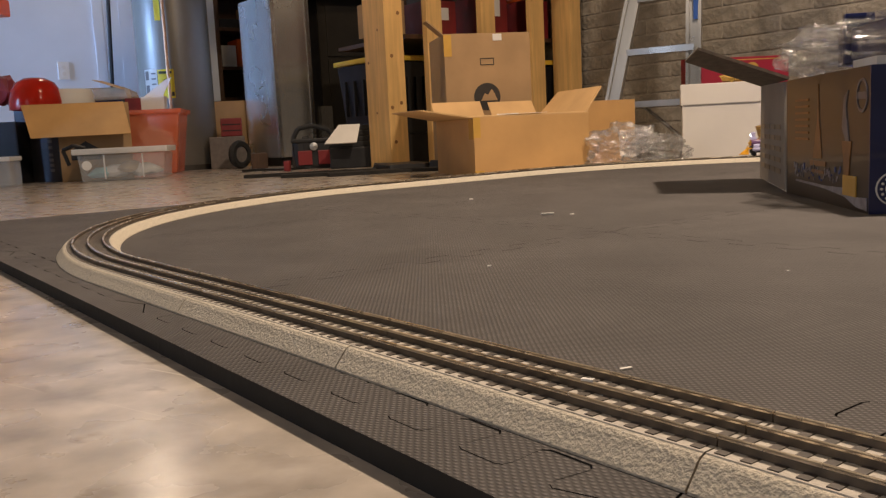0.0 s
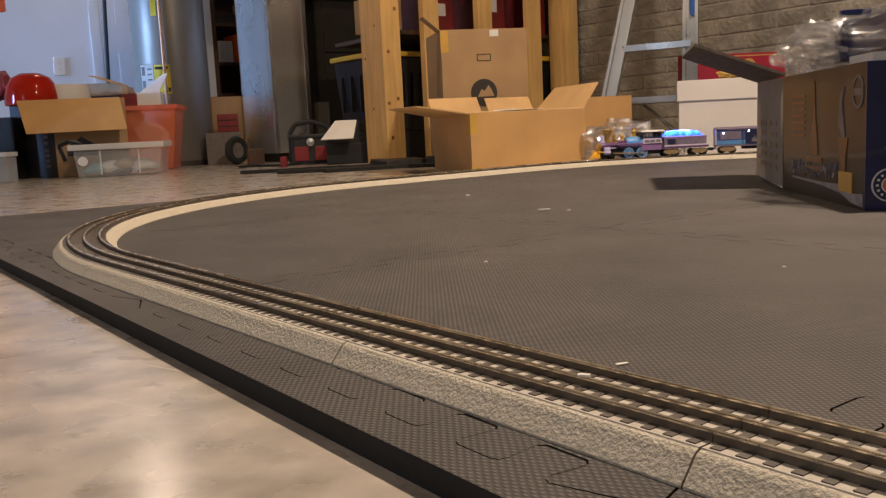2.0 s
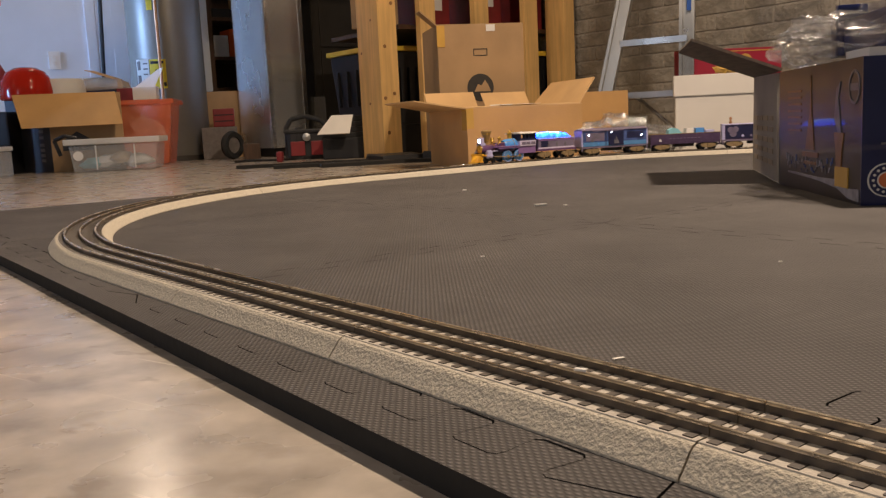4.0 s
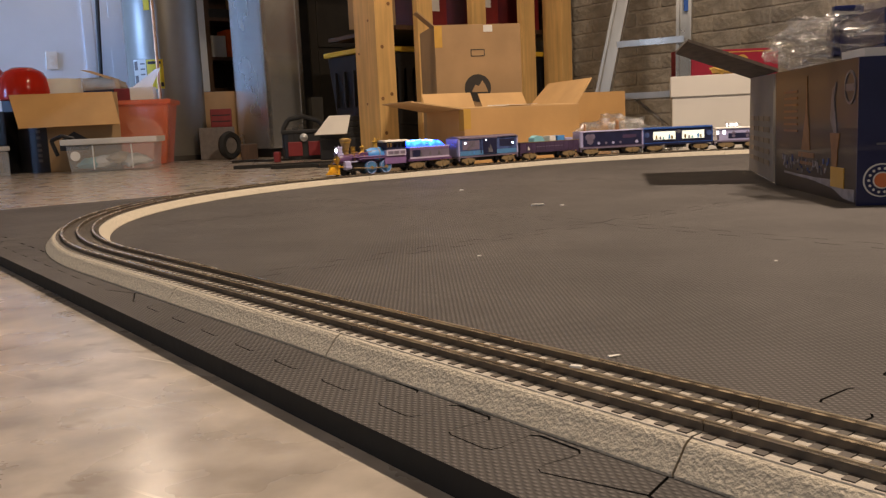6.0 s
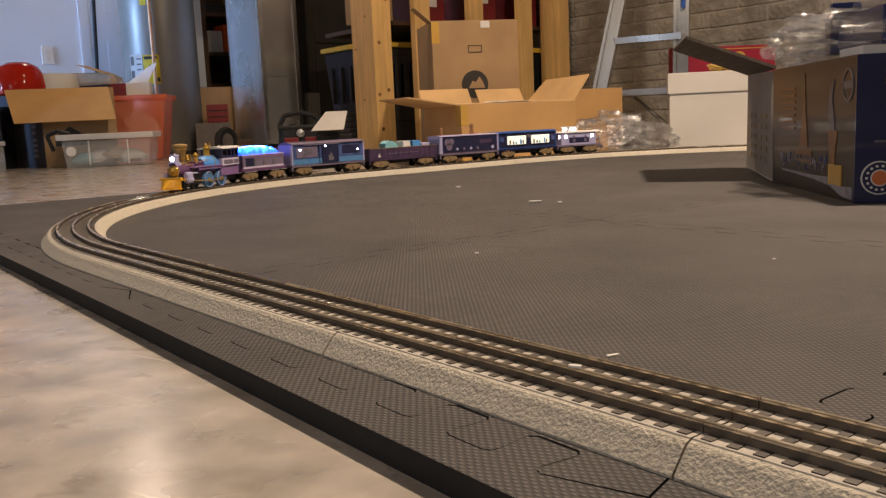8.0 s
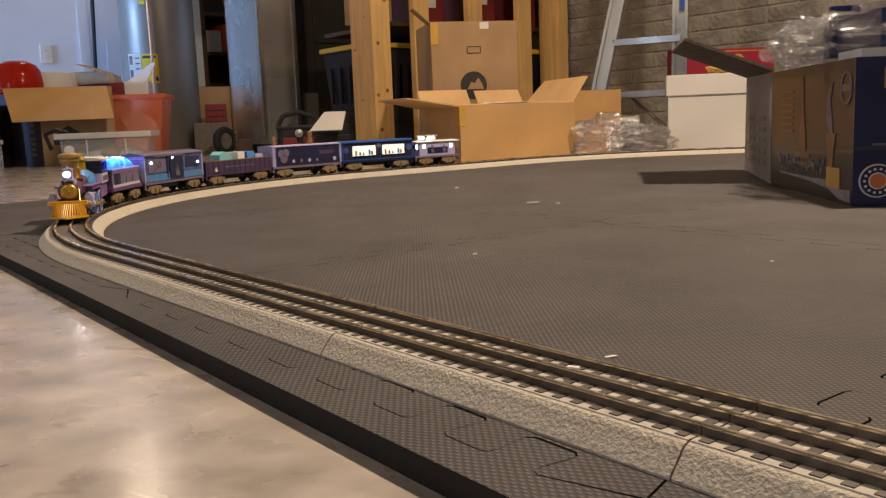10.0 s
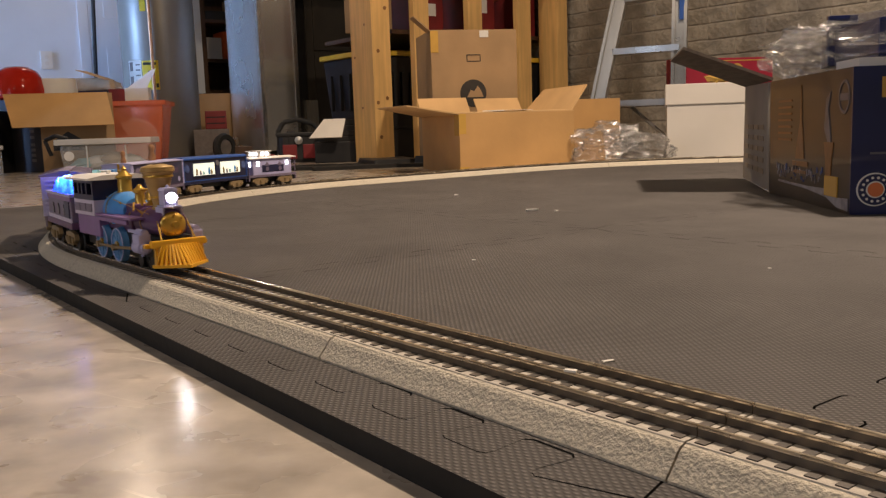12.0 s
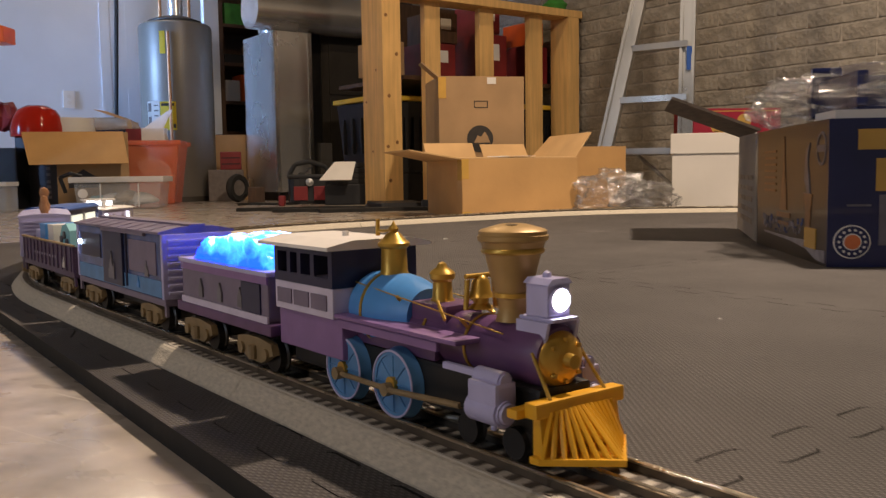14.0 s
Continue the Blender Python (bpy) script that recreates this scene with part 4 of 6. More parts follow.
solo("paper_sheet", slab((0, 0, 0), (0.10, 0, 0), (0.15, 0.02, 0.10), (0.12, 0.02, 0.09), 0.002), M["paper"], ob_.matrix_basis @ pose(0.26, 0.05, 0.41), "bent white paper flap on the bin", "paper")
solo("paper_sheet", slab((0, 0, 0.05), (0.14, 0, 0.0), (0.17, 0.1, 0.0), (0.03, 0.1, 0.05), 0.002), M["card"], ob_.matrix_basis @ pose(0.02, 0.0, 0.455), "bent brown card lying on the bin", "card")
sm = thing("small_tub", pose(-2.06, 3.86, 0, 0, 0, 6), "small clear plastic container with pale lid", "container")
part("body", box(0, 0.16, 0, 0.14, 0, 0.115, 0.01), M["tub"], sm)
part("lid", box(-0.004, 0.166, -0.004, 0.144, 0.115, 0.135, 0.005), M["tub_lid"], sm)
solo("dark_crate", box(-0.30, 0.0, 0, 0.3, 0, 0.30, 0.01), M["black"], pose(-2.03, 4.25, 0), "black plastic crate behind the tubs", "crate")
# beside the heater
wh = thing("spare_wheel", pose(-1.115, 4.92, 0.08, 90, 0, 60), "small black rubber wheel leaning by the duct", "wheel")
part("tyre", lathe([(0.048, -0.018), (0.072, -0.02), (0.08, 0), (0.072, 0.02), (0.048, 0.018), (0.048, -0.018)], 32), M["rubber"], wh, smooth=True)
part("rim", lathe([(0, -0.01), (0.044, -0.012), (0.048, 0), (0.044, 0.012), (0, 0.01)], 24), M["print_grey"], wh, smooth=True)
solo("grey_carton", box(0, 0.26, 0, 0.2, 0, 0.40, 0.003), M["card_dull"], pose(-1.36, 5.36, 0, 0, 0, 10), "plain dull carton between heater and duct", "carton")
tc_ = thing("red_tool_case", pose(-1.235, 5.10, 0.0, 0, 0, 12), "dark red tool case on a pale base beside the duct", "tool case")
part("base", box(-0.09, 0.11, 0.0, 0.12, 0, 0.185, 0.006), M["print_grey"], tc_, "grey base unit")
part("case", box(-0.02, 0.10, 0.0, 0.1, 0.185, 0.29, 0.006), M["red_dark"], tc_)
for z in (0.215, 0.25):
    part("groove", box(-0.012, 0.092, -0.002, 0.0, z, z + 0.006), M["black"], tc_)
solo("brown_block", box(0, 0.09, 0, 0.08, 0, 0.085, 0.004), M["dark_wood"], pose(-1.03, 4.80, 0, 0, 0, 12), "small brown block on the floor", "block")
# tools by the post
tl = thing("tool_bag", pose(-0.72, 4.35, 0, 0, 0, 10), "open dark red and black tool bag", "tool bag")
part("body", crumple(box(0, 0.22, 0, 0.14, 0, 0.14, 0.02), 0.015, 15), M["black"], tl)
part("strap", crumple(box(0.05, 0.08, -0.006, 0.146, 0, 0.16, 0.004), 0.004, 15), M["black"], tl)
part("frame", box(-0.01, 0.23, -0.01, 0.15, 0.13, 0.15, 0.006), M["black"], tl)
part("buckle", lathe([(0, 0), (0.018, 0.0), (0.02, 0.006), (0, 0.01)], 16, m=pose(0.10, -0.014, 0.11, 90)), M["alu"], tl)
for x in (0.02, 0.12):
    part("pocket", box(x, x + 0.07, -0.014, -0.004, 0.02, 0.09, 0.004), M["red_dark"], tl, "dark red pocket")
hn = [Vector((0.0, 0.05, 0.15)), Vector((0.03, 0.05, 0.20)), Vector((0.10, 0.05, 0.215)), Vector((0.18, 0.05, 0.19)), Vector((0.22, 0.05, 0.14))]
bm = bmesh.new()
for a, b in zip(hn, hn[1:]):
    bar(a, b, 0.012, 8, bm)
part("handle", bm, M["rubber"], tl, smooth=True)
solo("orange_block", box(0, 0.03, 0, 0.05, 0, 0.05, 0.01), M["red_dark"], pose(-0.74, 4.15, 0), "small dark red plastic block on the floor", "block")
for k in range(4):
    solo("folded_mat", box(0, 0.30, 0, 0.2, 0.0, 0.024, 0.003), M["black"], pose(-0.50 + 0.01 * k, 4.20, 0.10 + 0.026 * k, 0, 0, 5 + k), "black folded mat in a low stack", "mat", "stacked mats")
solo("mat_crate", box(0, 0.33, 0, 0.22, 0, 0.10, 0.006), M["black"], pose(-0.52, 4.18, 0, 0, 0, 6), "low black crate under folded mats", "crate")
solo("beige_board", slab((0, 0, 0), (0.15, 0, 0), (0.17, 0.05, 0.085), (0.07, 0.05, 0.085), 0.006), M["paper"], pose(-0.53, 4.08, 0.12, 0, 0, 4), "bent beige board on black mats", "board")
for k, (x, y, a, l, w) in enumerate(((-0.80, 3.56, 8, 0.42, 0.05), (-0.62, 3.40, 4, 0.36, 0.06), (-0.42, 3.32, 16, 0.34, 0.05), (-0.30, 3.45, -12, 0.40, 0.07), (-0.22, 3.62, 24, 0.36, 0.06), (-0.55, 3.62, -6, 0.4, 0.05))):
    t = thing("dark_strip", pose(x, y, 0, 0, 0, a), "flat dark foam border strip lying loose on the floor", "foam strip", "loose strips")
    part("strip", box(0, l, 0, w, 0, 0.014, 0.002), M["foam_edge"], t)
    for i in range(int(l / 0.06)):
        part("tooth", box(i * 0.06, i * 0.06 + 0.03, w, w + 0.014, 0, 0.013), M["foam_edge"], t)
for k, (x, y, a) in enumerate(((-0.20, 3.50, 30), (-0.05, 3.55, -20), (-0.28, 3.72, 5))):
    bm = box(0, 0.2, 0, 0.12, 0, 0.03, 0.01)
    solo("black_part", crumple(bm, 0.012, 20, k), M["black"], pose(x, y, 0.0, 0, 0, a), "black plastic part lying on the floor by the post", "plastic part")
bm = bmesh.new()
pts = [Vector((-0.98 + 0.05 * i, 4.35 + 0.06 * math.sin(i * 1.1), 0.006)) for i in range(9)]
for a, b in zip(pts, pts[1:]):
    bar(a, b, 0.006, 6, bm)
solo("floor_cable", bm, M["black"], Matrix(), "black cable lying in loops on the floor", "cable", smooth=True)
lp = thing("orange_tool", pose(-2.10, 3.95, 0.76), "orange power tool case on a pine post", "tool")
part("body", box(-0.20, 0.19, 0, 0.12, 0.0, 0.075, 0.012), M["orange"], lp)
part("grip", box(-0.14, 0.06, 0.02, 0.10, 0.075, 0.17, 0.02), M["orange"], lp)
solo("pine_post", box(0, 0.13, 0, 0.13, 0, 0.76, 0.004), M["pine"], pose(-2.21, 3.95, 0), "short pine post under an orange tool", "post")


# ---- the product box on the mat ----
def product_box():
    # origin at the near bottom corner; x runs back along the printed face, y runs to the right, z up
    m = Matrix.Translation((0.566, 1.142, MAT)) @ Matrix.Rotation(radians(83), 4, "Z")
    t = thing("train_set_box", m, "open navy product box with printed night scene", "product box")
    L, D, Hh = 0.45, 0.36, 0.205
    part("printed_side", box(0, L, 0, 0.004, 0, Hh), M["night"], t, "printed side with a brown night scene")
    part("navy_side", box(-0.004, 0, -D, 0.004, 0, Hh), M["navy"], t, "navy end panel with round badge")
    part("far_side", box(0, L, -D, -D + 0.004, 0, Hh), M["navy"], t)
    part("bottom", box(0, L, -D, 0, 0.001, 0.005), M["card_dull"], t)
    part("top_panel", box(0, L, -D, 0, Hh - 0.004, Hh), M["navy"], t)
    part("inner_liner", box(0.0, 0.10, -D, -0.004, Hh, Hh + 0.012), M["paper"], t, "pale pink-white foam liner edge")
    fit = Matrix.Diagonal((0.875, 1, 0.946, 1))
    inv = fit.inverted() @ m.inverted()
    bm = slab((0.609, 1.534, MAT + 0.003), (0.702, 1.905, MAT + 0.003), (0.697, 1.885, 0.212), (0.612, 1.544, 0.206), 0.004)
    bm.transform(inv)
    part("end_flap", bm, M["flap_grey"], t, "pale grey inside of the open end flap")
    for k in range(5):
        for j in range(4):
            dv = Vector((0.093, 0.371, 0))
            p, q = (Vector((0.6055, 1.535, 0)) + dv * f for f in (0.12 + 0.2 * j, 0.28 + 0.2 * j))
            z = MAT + 0.03 + 0.02 * k
            bm = slab((*p[:2], z), (*q[:2], z), (*q[:2], z + 0.009), (*p[:2], z + 0.009), 0.001)
            bm.transform(inv)
            part("print_bar", bm, M["kraft"], t)
    bm = slab((0.615, 1.535, 0.211), (0.699, 1.885, 0.212), (0.5375, 1.90, 0.2735), (0.4752, 1.60, 0.2745), 0.005)
    bm.transform(inv)
    part("top_flap", bm, M["card_dark"], t, "dark open top flap")
    # the printed scene, as plain shapes
    y0, y1 = 0.004, 0.0052
    part("printed_spire", prism([(0.222, 0.07), (0.232, 0.115), (0.238, 0.13), (0.244, 0.19), (0.248, 0.13), (0.256, 0.115), (0.272, 0.07)], y0, y1), M["spire"], t, "printed golden spire")
    part("printed_bar", box(0.20, 0.29, y0, y1, 0.058, 0.066), M["spire"], t)
    part("printed_bar", box(0.21, 0.28, y0, y1, 0.046, 0.051), M["spire"], t)
    part("printed_smoke", prism([(0.085, 0.10), (0.10, 0.15), (0.09, 0.175), (0.11, 0.165), (0.118, 0.12), (0.10, 0.10)], y0, y1), M["smoke"], t, "printed pale smoke")
    part("printed_chimney", prism([(0.085, 0.04), (0.08, 0.075), (0.072, 0.10), (0.118, 0.10), (0.11, 0.075), (0.105, 0.04)], y0, y1), M["spire"], t)
    part("printed_pilot", box(0.05, 0.11, y0, y1 + 0.0004, 0.02, 0.05), M["tape"], t)
    for k in range(7):
        part("printed_line", box(0.30, 0.385, y0, y1, 0.165 - 0.011 * k, 0.1685 - 0.011 * k), M["spire"], t)
    pick = random.Random(8)
    for k in range(46):
        x = 0.125 + 0.27 * k / 46 + pick.uniform(-0.002, 0.002)
        z = 0.033 + 0.020 * pick.random()
        part("printed_train_shape", box(x, x + pick.uniform(0.002, 0.007), y0, y1, z, z + pick.uniform(0.002, 0.012)), M[pick.choice(("car_steel", "snow", "smoke"))], t)
    part("printed_snow", prism([(0.004, 0.004), (0.004, 0.022), (0.05, 0.020), (0.11, 0.030), (0.20, 0.028), (0.38, 0.029), (0.38, 0.026), (0.20, 0.023), (0.10, 0.017), (0.05, 0.006)], y0, y1), M["snow"], t, "printed pale snow bank")
    part("printed_ring", lathe([(0.020, 0), (0.024, 0), (0.024, 0.0012), (0.020, 0.0012), (0.020, 0)], 32, m=pose(0.030, 0.004, 0.165, -90)), M["smoke"], t)
    part("printed_ring_bar", box(0.012, 0.048, y0, y1, 0.160, 0.170), M["smoke"], t)
    # the round badge and bars on the navy end
    bx_ = -0.0045
    part("badge", rod("x", (bx_, -0.027, 0.035), 0.0235, 0.002, 40), M["paper"], t, "round white badge")
    part("badge_ring", rod("x", (bx_ - 0.001, -0.027, 0.035), 0.0215, 0.002, 40), M["navy"], t)
    part("badge_centre", rod("x", (bx_ - 0.002, -0.027, 0.035), 0.0118, 0.002, 32), M["paper"], t)
    part("badge_dot", rod("x", (bx_ - 0.003, -0.027, 0.035), 0.0100, 0.002, 32), M["badge_red"], t, "orange badge centre")
    for k in range(14):
        a = 2 * math.pi * k / 14
        part("badge_mark", rod("x", (bx_ - 0.0015, -0.027 + 0.0166 * math.cos(a), 0.035 + 0.0166 * math.sin(a)), 0.0020, 0.002, 8), M["paper"], t)
    part("panel_sign", box(-0.0055, -0.004, -0.10, -0.032, 0.162, 0.19), M["tape"], t, "orange sign panel")
    part("panel_sign", box(-0.0055, -0.004, -0.105, -0.055, 0.105, 0.150), M["tape"], t)
    part("panel_train", box(-0.0055, -0.004, -0.11, -0.06, 0.03, 0.10), M["smoke"], t)
    for k in range(5):
        part("panel_bar", box(-0.005, -0.004, -0.125, -0.08, 0.016 + 0.006 * k, 0.019 + 0.006 * k), M["smoke"], t)
    part("panel_bar", box(-0.005, -0.004, -0.05, -0.02, 0.084, 0.087), M["smoke"], t)
    for ob in t.children:
        ob.data.transform(fit)
    return t


MAT = 0.0127
pb = product_box()
tray = thing("packing_tray", pb.matrix_basis @ pose(0.0, -0.30, 0.2075), "navy packing tray under clear film on the box", "tray")
part("floor", box(0.06, 0.30, 0.0, 0.25, 0, 0.006, 0.002), M["navy"], tray)
for a in ((0.06, 0.30, 0.235, 0.25), (0.06, 0.30, 0, 0.015), (0.285, 0.30, 0.015, 0.235)):
    part("tray_wall", box(*a, 0.006, 0.055, 0.004), M["navy"], tray)
for k, x in enumerate((0.16, 0.20)):
    part("cradle", prism([(x, 0.006), (x + 0.09, 0.006), (x + 0.075, 0.03), (x + 0.05, 0.062), (x + 0.035, 0.062), (x + 0.012, 0.03)], 0.10 + 0.06 * k, 0.14 + 0.06 * k), M["navy"], tray, "curved navy cradle")
for x, y, w, h in ((0.235, 0.215, 0.045, 0.078), (0.165, 0.165, 0.05, 0.058), (0.225, 0.03, 0.09, 0.05), (0.12, 0.06, 0.07, 0.04)):
    part("cradle", box(x, x + 0.014, y, y + w, 0.0, h, 0.005), M["navy"], tray, "upright navy packing plate")
bag("film_bag", pb.matrix_basis @ pose(0.17, -0.14, 0.2075, 0, 0, 20), 0.17, 0.14, 0.062, "shiny crumpled clear film bag over the tray", 21)
bag("film_bag", pb.matrix_basis @ pose(0.31, -0.05, 0.194, 0, 0, 50), 0.07, 0.06, 0.075, "crumpled clear film hanging from the box", 33)


# ---- the track ----
BED = 0.0128
RAIL_TOP = 0.0174
S0, RAD, LINK = 0.926, 0.914, 0.508
D0 = 0.2903
ARC = RAD * math.pi / 2
NEAR_LEN = 1.23
LOOP = 2 * NEAR_LEN + 2 * LINK + 4 * ARC


def track_at(s):
    """Centre line of the oval and its heading, s metres back from the near straight's zero."""
    legs = (("line", NEAR_LEN), ("arc", ARC), ("line", LINK), ("arc", ARC), ("line", NEAR_LEN), ("arc", ARC), ("line", LINK), ("arc", ARC))
    p, a = Vector((S0 - NEAR_LEN, D0)), 0.0
    s = (s - (S0 - NEAR_LEN)) % LOOP
    for kind, ln in legs:
        q = min(s, ln)
        d, r = Vector((math.cos(a), math.sin(a))), Vector((-math.sin(a), math.cos(a)))
        if kind == "line":
            p = p + d * q
        else:
            b = q / RAD
            p = p + d * RAD * math.sin(b) + r * RAD * (1 - math.cos(b))
            a += b
        s -= q
        if s <= 1e-9:
            break
    w = along(TRACK, p.x, p.y)
    return w, TRACK - a


def sweep(s0, s1, section, gap=0.0005):
    """A closed cross-section (side, height) carried along the track."""
    bm = bmesh.new()
    k = max(2, int((s1 - s0) / 0.03))
    rings = []
    for i in range(k + 1):
        s = s0 + gap + (s1 - s0 - 2 * gap) * i / k
        p, h = track_at(s)
        side = Vector((math.sin(h), -math.cos(h), 0))
        rings.append([bm.verts.new(p + side * x + Vector((0, 0, MAT + z))) for x, z in section])
    for a, b in zip(rings, rings[1:]):
        for i in range(len(section)):
            j = (i + 1) % len(section)
            bm.faces.new((a[i], a[j], b[j], b[i]))
    bm.faces.new(rings[0])
    bm.faces.new(rings[-1])
    return bm


def ballast_section(s0, s1):
    """The sloping ballast flanks with a fine uneven grain of their own."""
    half = [(0.0388, 0.0), (0.0390, 0.0012), (0.0375, 0.0030), (0.0345, 0.0064), (0.0315, 0.0102), (0.0295, BED - 0.0010), (0.0270, BED - 0.0004)]
    return sweep(s0, s1, [(-x, z) for x, z in half] + half[::-1])


TIE_MESH = mesh_of(box(-0.0023, 0.0023, -0.0262, 0.0262, -0.0005, 0.0005, 0.0002), M["tie"])
SECTIONS = []
s = S0 - NEAR_LEN
for kind, ln, count in (("straight", NEAR_LEN, 5), ("curved", ARC, 4), ("straight", LINK, 2), ("curved", ARC, 4), ("straight", NEAR_LEN, 5), ("curved", ARC, 4), ("straight", LINK, 2), ("curved", ARC, 4)):
    for k in range(count):
        SECTIONS.append((kind, s, s + ln / count))
        s += ln / count


def track_section(kind, s0, s1):
    t = thing("track_section", Matrix(), f"{kind} three-rail model track section with grey ballast base", "model track", "track sections")
    part("roadbed", ballast_section(s0, s1), M["ballast"], t, "grey moulded ballast base")
    part("bed_top", sweep(s0, s1, [(-0.0284, BED - 0.0016), (-0.0274, BED), (0.0274, BED), (0.0284, BED - 0.0016)]), M["bed_top"], t)
    for x in (-0.0188, 0.0, 0.0188):
        web = part("rail", sweep(s0, s1, [(x - 0.0011, BED), (x - 0.0008, RAIL_TOP - 0.0012), (x + 0.0008, RAIL_TOP - 0.0012), (x + 0.0011, BED)], 0.0003), M["rail_web"], t)
        part("rail_head", sweep(s0, s1, [(x - 0.0012, RAIL_TOP - 0.0012), (x - 0.0012, RAIL_TOP - 0.0004), (x - 0.0008, RAIL_TOP), (x + 0.0008, RAIL_TOP), (x + 0.0012, RAIL_TOP - 0.0004), (x + 0.0012, RAIL_TOP - 0.0012)], 0.0003), M["rail"], web, "worn metal rail head")
    n = round((s1 - s0) / 0.0106)
    for i in range(n):
        p, h = track_at(s0 + (s1 - s0) * (i + 0.5) / n)
        piece("tie", TIE_MESH, t, Matrix.Translation(p + Vector((0, 0, MAT + BED))) @ Matrix.Rotation(h, 4, "Z"))


# ---- the train: x forward, z = 0 on the rail tops ----
def spoked_wheel(parent, x, y, r, mat, tread=0.006, spokes=8):
    sy = 1 if y > 0 else -1
    w = part("wheel", lathe([(0, -0.0006), (r * 0.84, -0.0006), (r * 0.84, 0.0), (r, 0.0), (r, -tread * 0.5), (r * 1.06, -tread), (0, -tread)], 32, m=pose(x, y, r, -90 * sy)), mat, parent, smooth=True)
    part("tyre_ring", lathe([(r * 0.93, 0.0), (r * 0.94, 0.0006), (r * 0.985, 0.0006), (r, 0.0), (r * 0.93, 0)], 32, m=pose(x, y, r, -90 * sy)), M["lilac"], w, "pale wheel rim", True)
    for i in range(spokes):
        a = 2 * math.pi * i / spokes
        part("spoke", bar((x + 0.003 * math.cos(a), y - 0.0004 * sy, r + 0.003 * math.sin(a)), (x + r * 0.84 * math.cos(a), y - 0.0004 * sy, r + r * 0.84 * math.sin(a)), 0.0005, 6), mat, w)
    part("hub", rod("y", (x, y, r), 0.0038, 0.003, 14), M["brass"], w, smooth=True)
    return w


def truck(parent, x):
    t = part("truck", box(x - 0.022, x + 0.022, -0.010, 0.010, 0.009, 0.018, 0.002), M["wheel_steel"], parent)
    for sy in (-1, 1):
        part("side_frame", prism([(x - 0.024, 0.011), (x - 0.022, 0.017), (x - 0.008, 0.019), (x + 0.008, 0.019), (x + 0.022, 0.017), (x + 0.024, 0.011), (x + 0.016, 0.008), (x + 0.009, 0.0045), (x - 0.009, 0.0045), (x - 0.016, 0.008)],
                                  sy * 0.0215 - 0.0022, sy * 0.0215 + 0.0022), M["truck"], t, "tan cast side frame")
        for dx in (-0.016, 0.016):
            part("axle_box", rod("y", (x + dx, sy * 0.0235, 0.0105), 0.0035, 0.004, 12), M["truck"], t)
        part("spring", rod("z", (x, sy * 0.0245, 0.010), 0.003, 0.008, 10), M["truck"], t)
    for dx in (-0.016, 0.016):
        part("wheelset", lathe([(0.002, -0.0195), (0.0095, -0.0195), (0.0095, -0.0155), (0.0108, -0.0145), (0.0108, -0.0135), (0.002, -0.013), (0.002, 0.013), (0.0108, 0.0135), (0.0108, 0.0145), (0.0095, 0.0155), (0.0095, 0.0195), (0.002, 0.0195)],
                                20, m=pose(x + dx, 0, 0.0095, 90)), M["wheel_steel"], t, smooth=True)
    return t


def coupler(parent, x, d):
    c = part("coupler", box(min(x, x + d * 0.014), max(x, x + d * 0.014), -0.003, 0.003, 0.012, 0.017, 0.001), M["wheel_steel"], parent)
    part("knuckle", rod("z", (x + d * 0.016, 0.002, 0.0145), 0.0045, 0.009, 12), M["wheel_steel"], c)


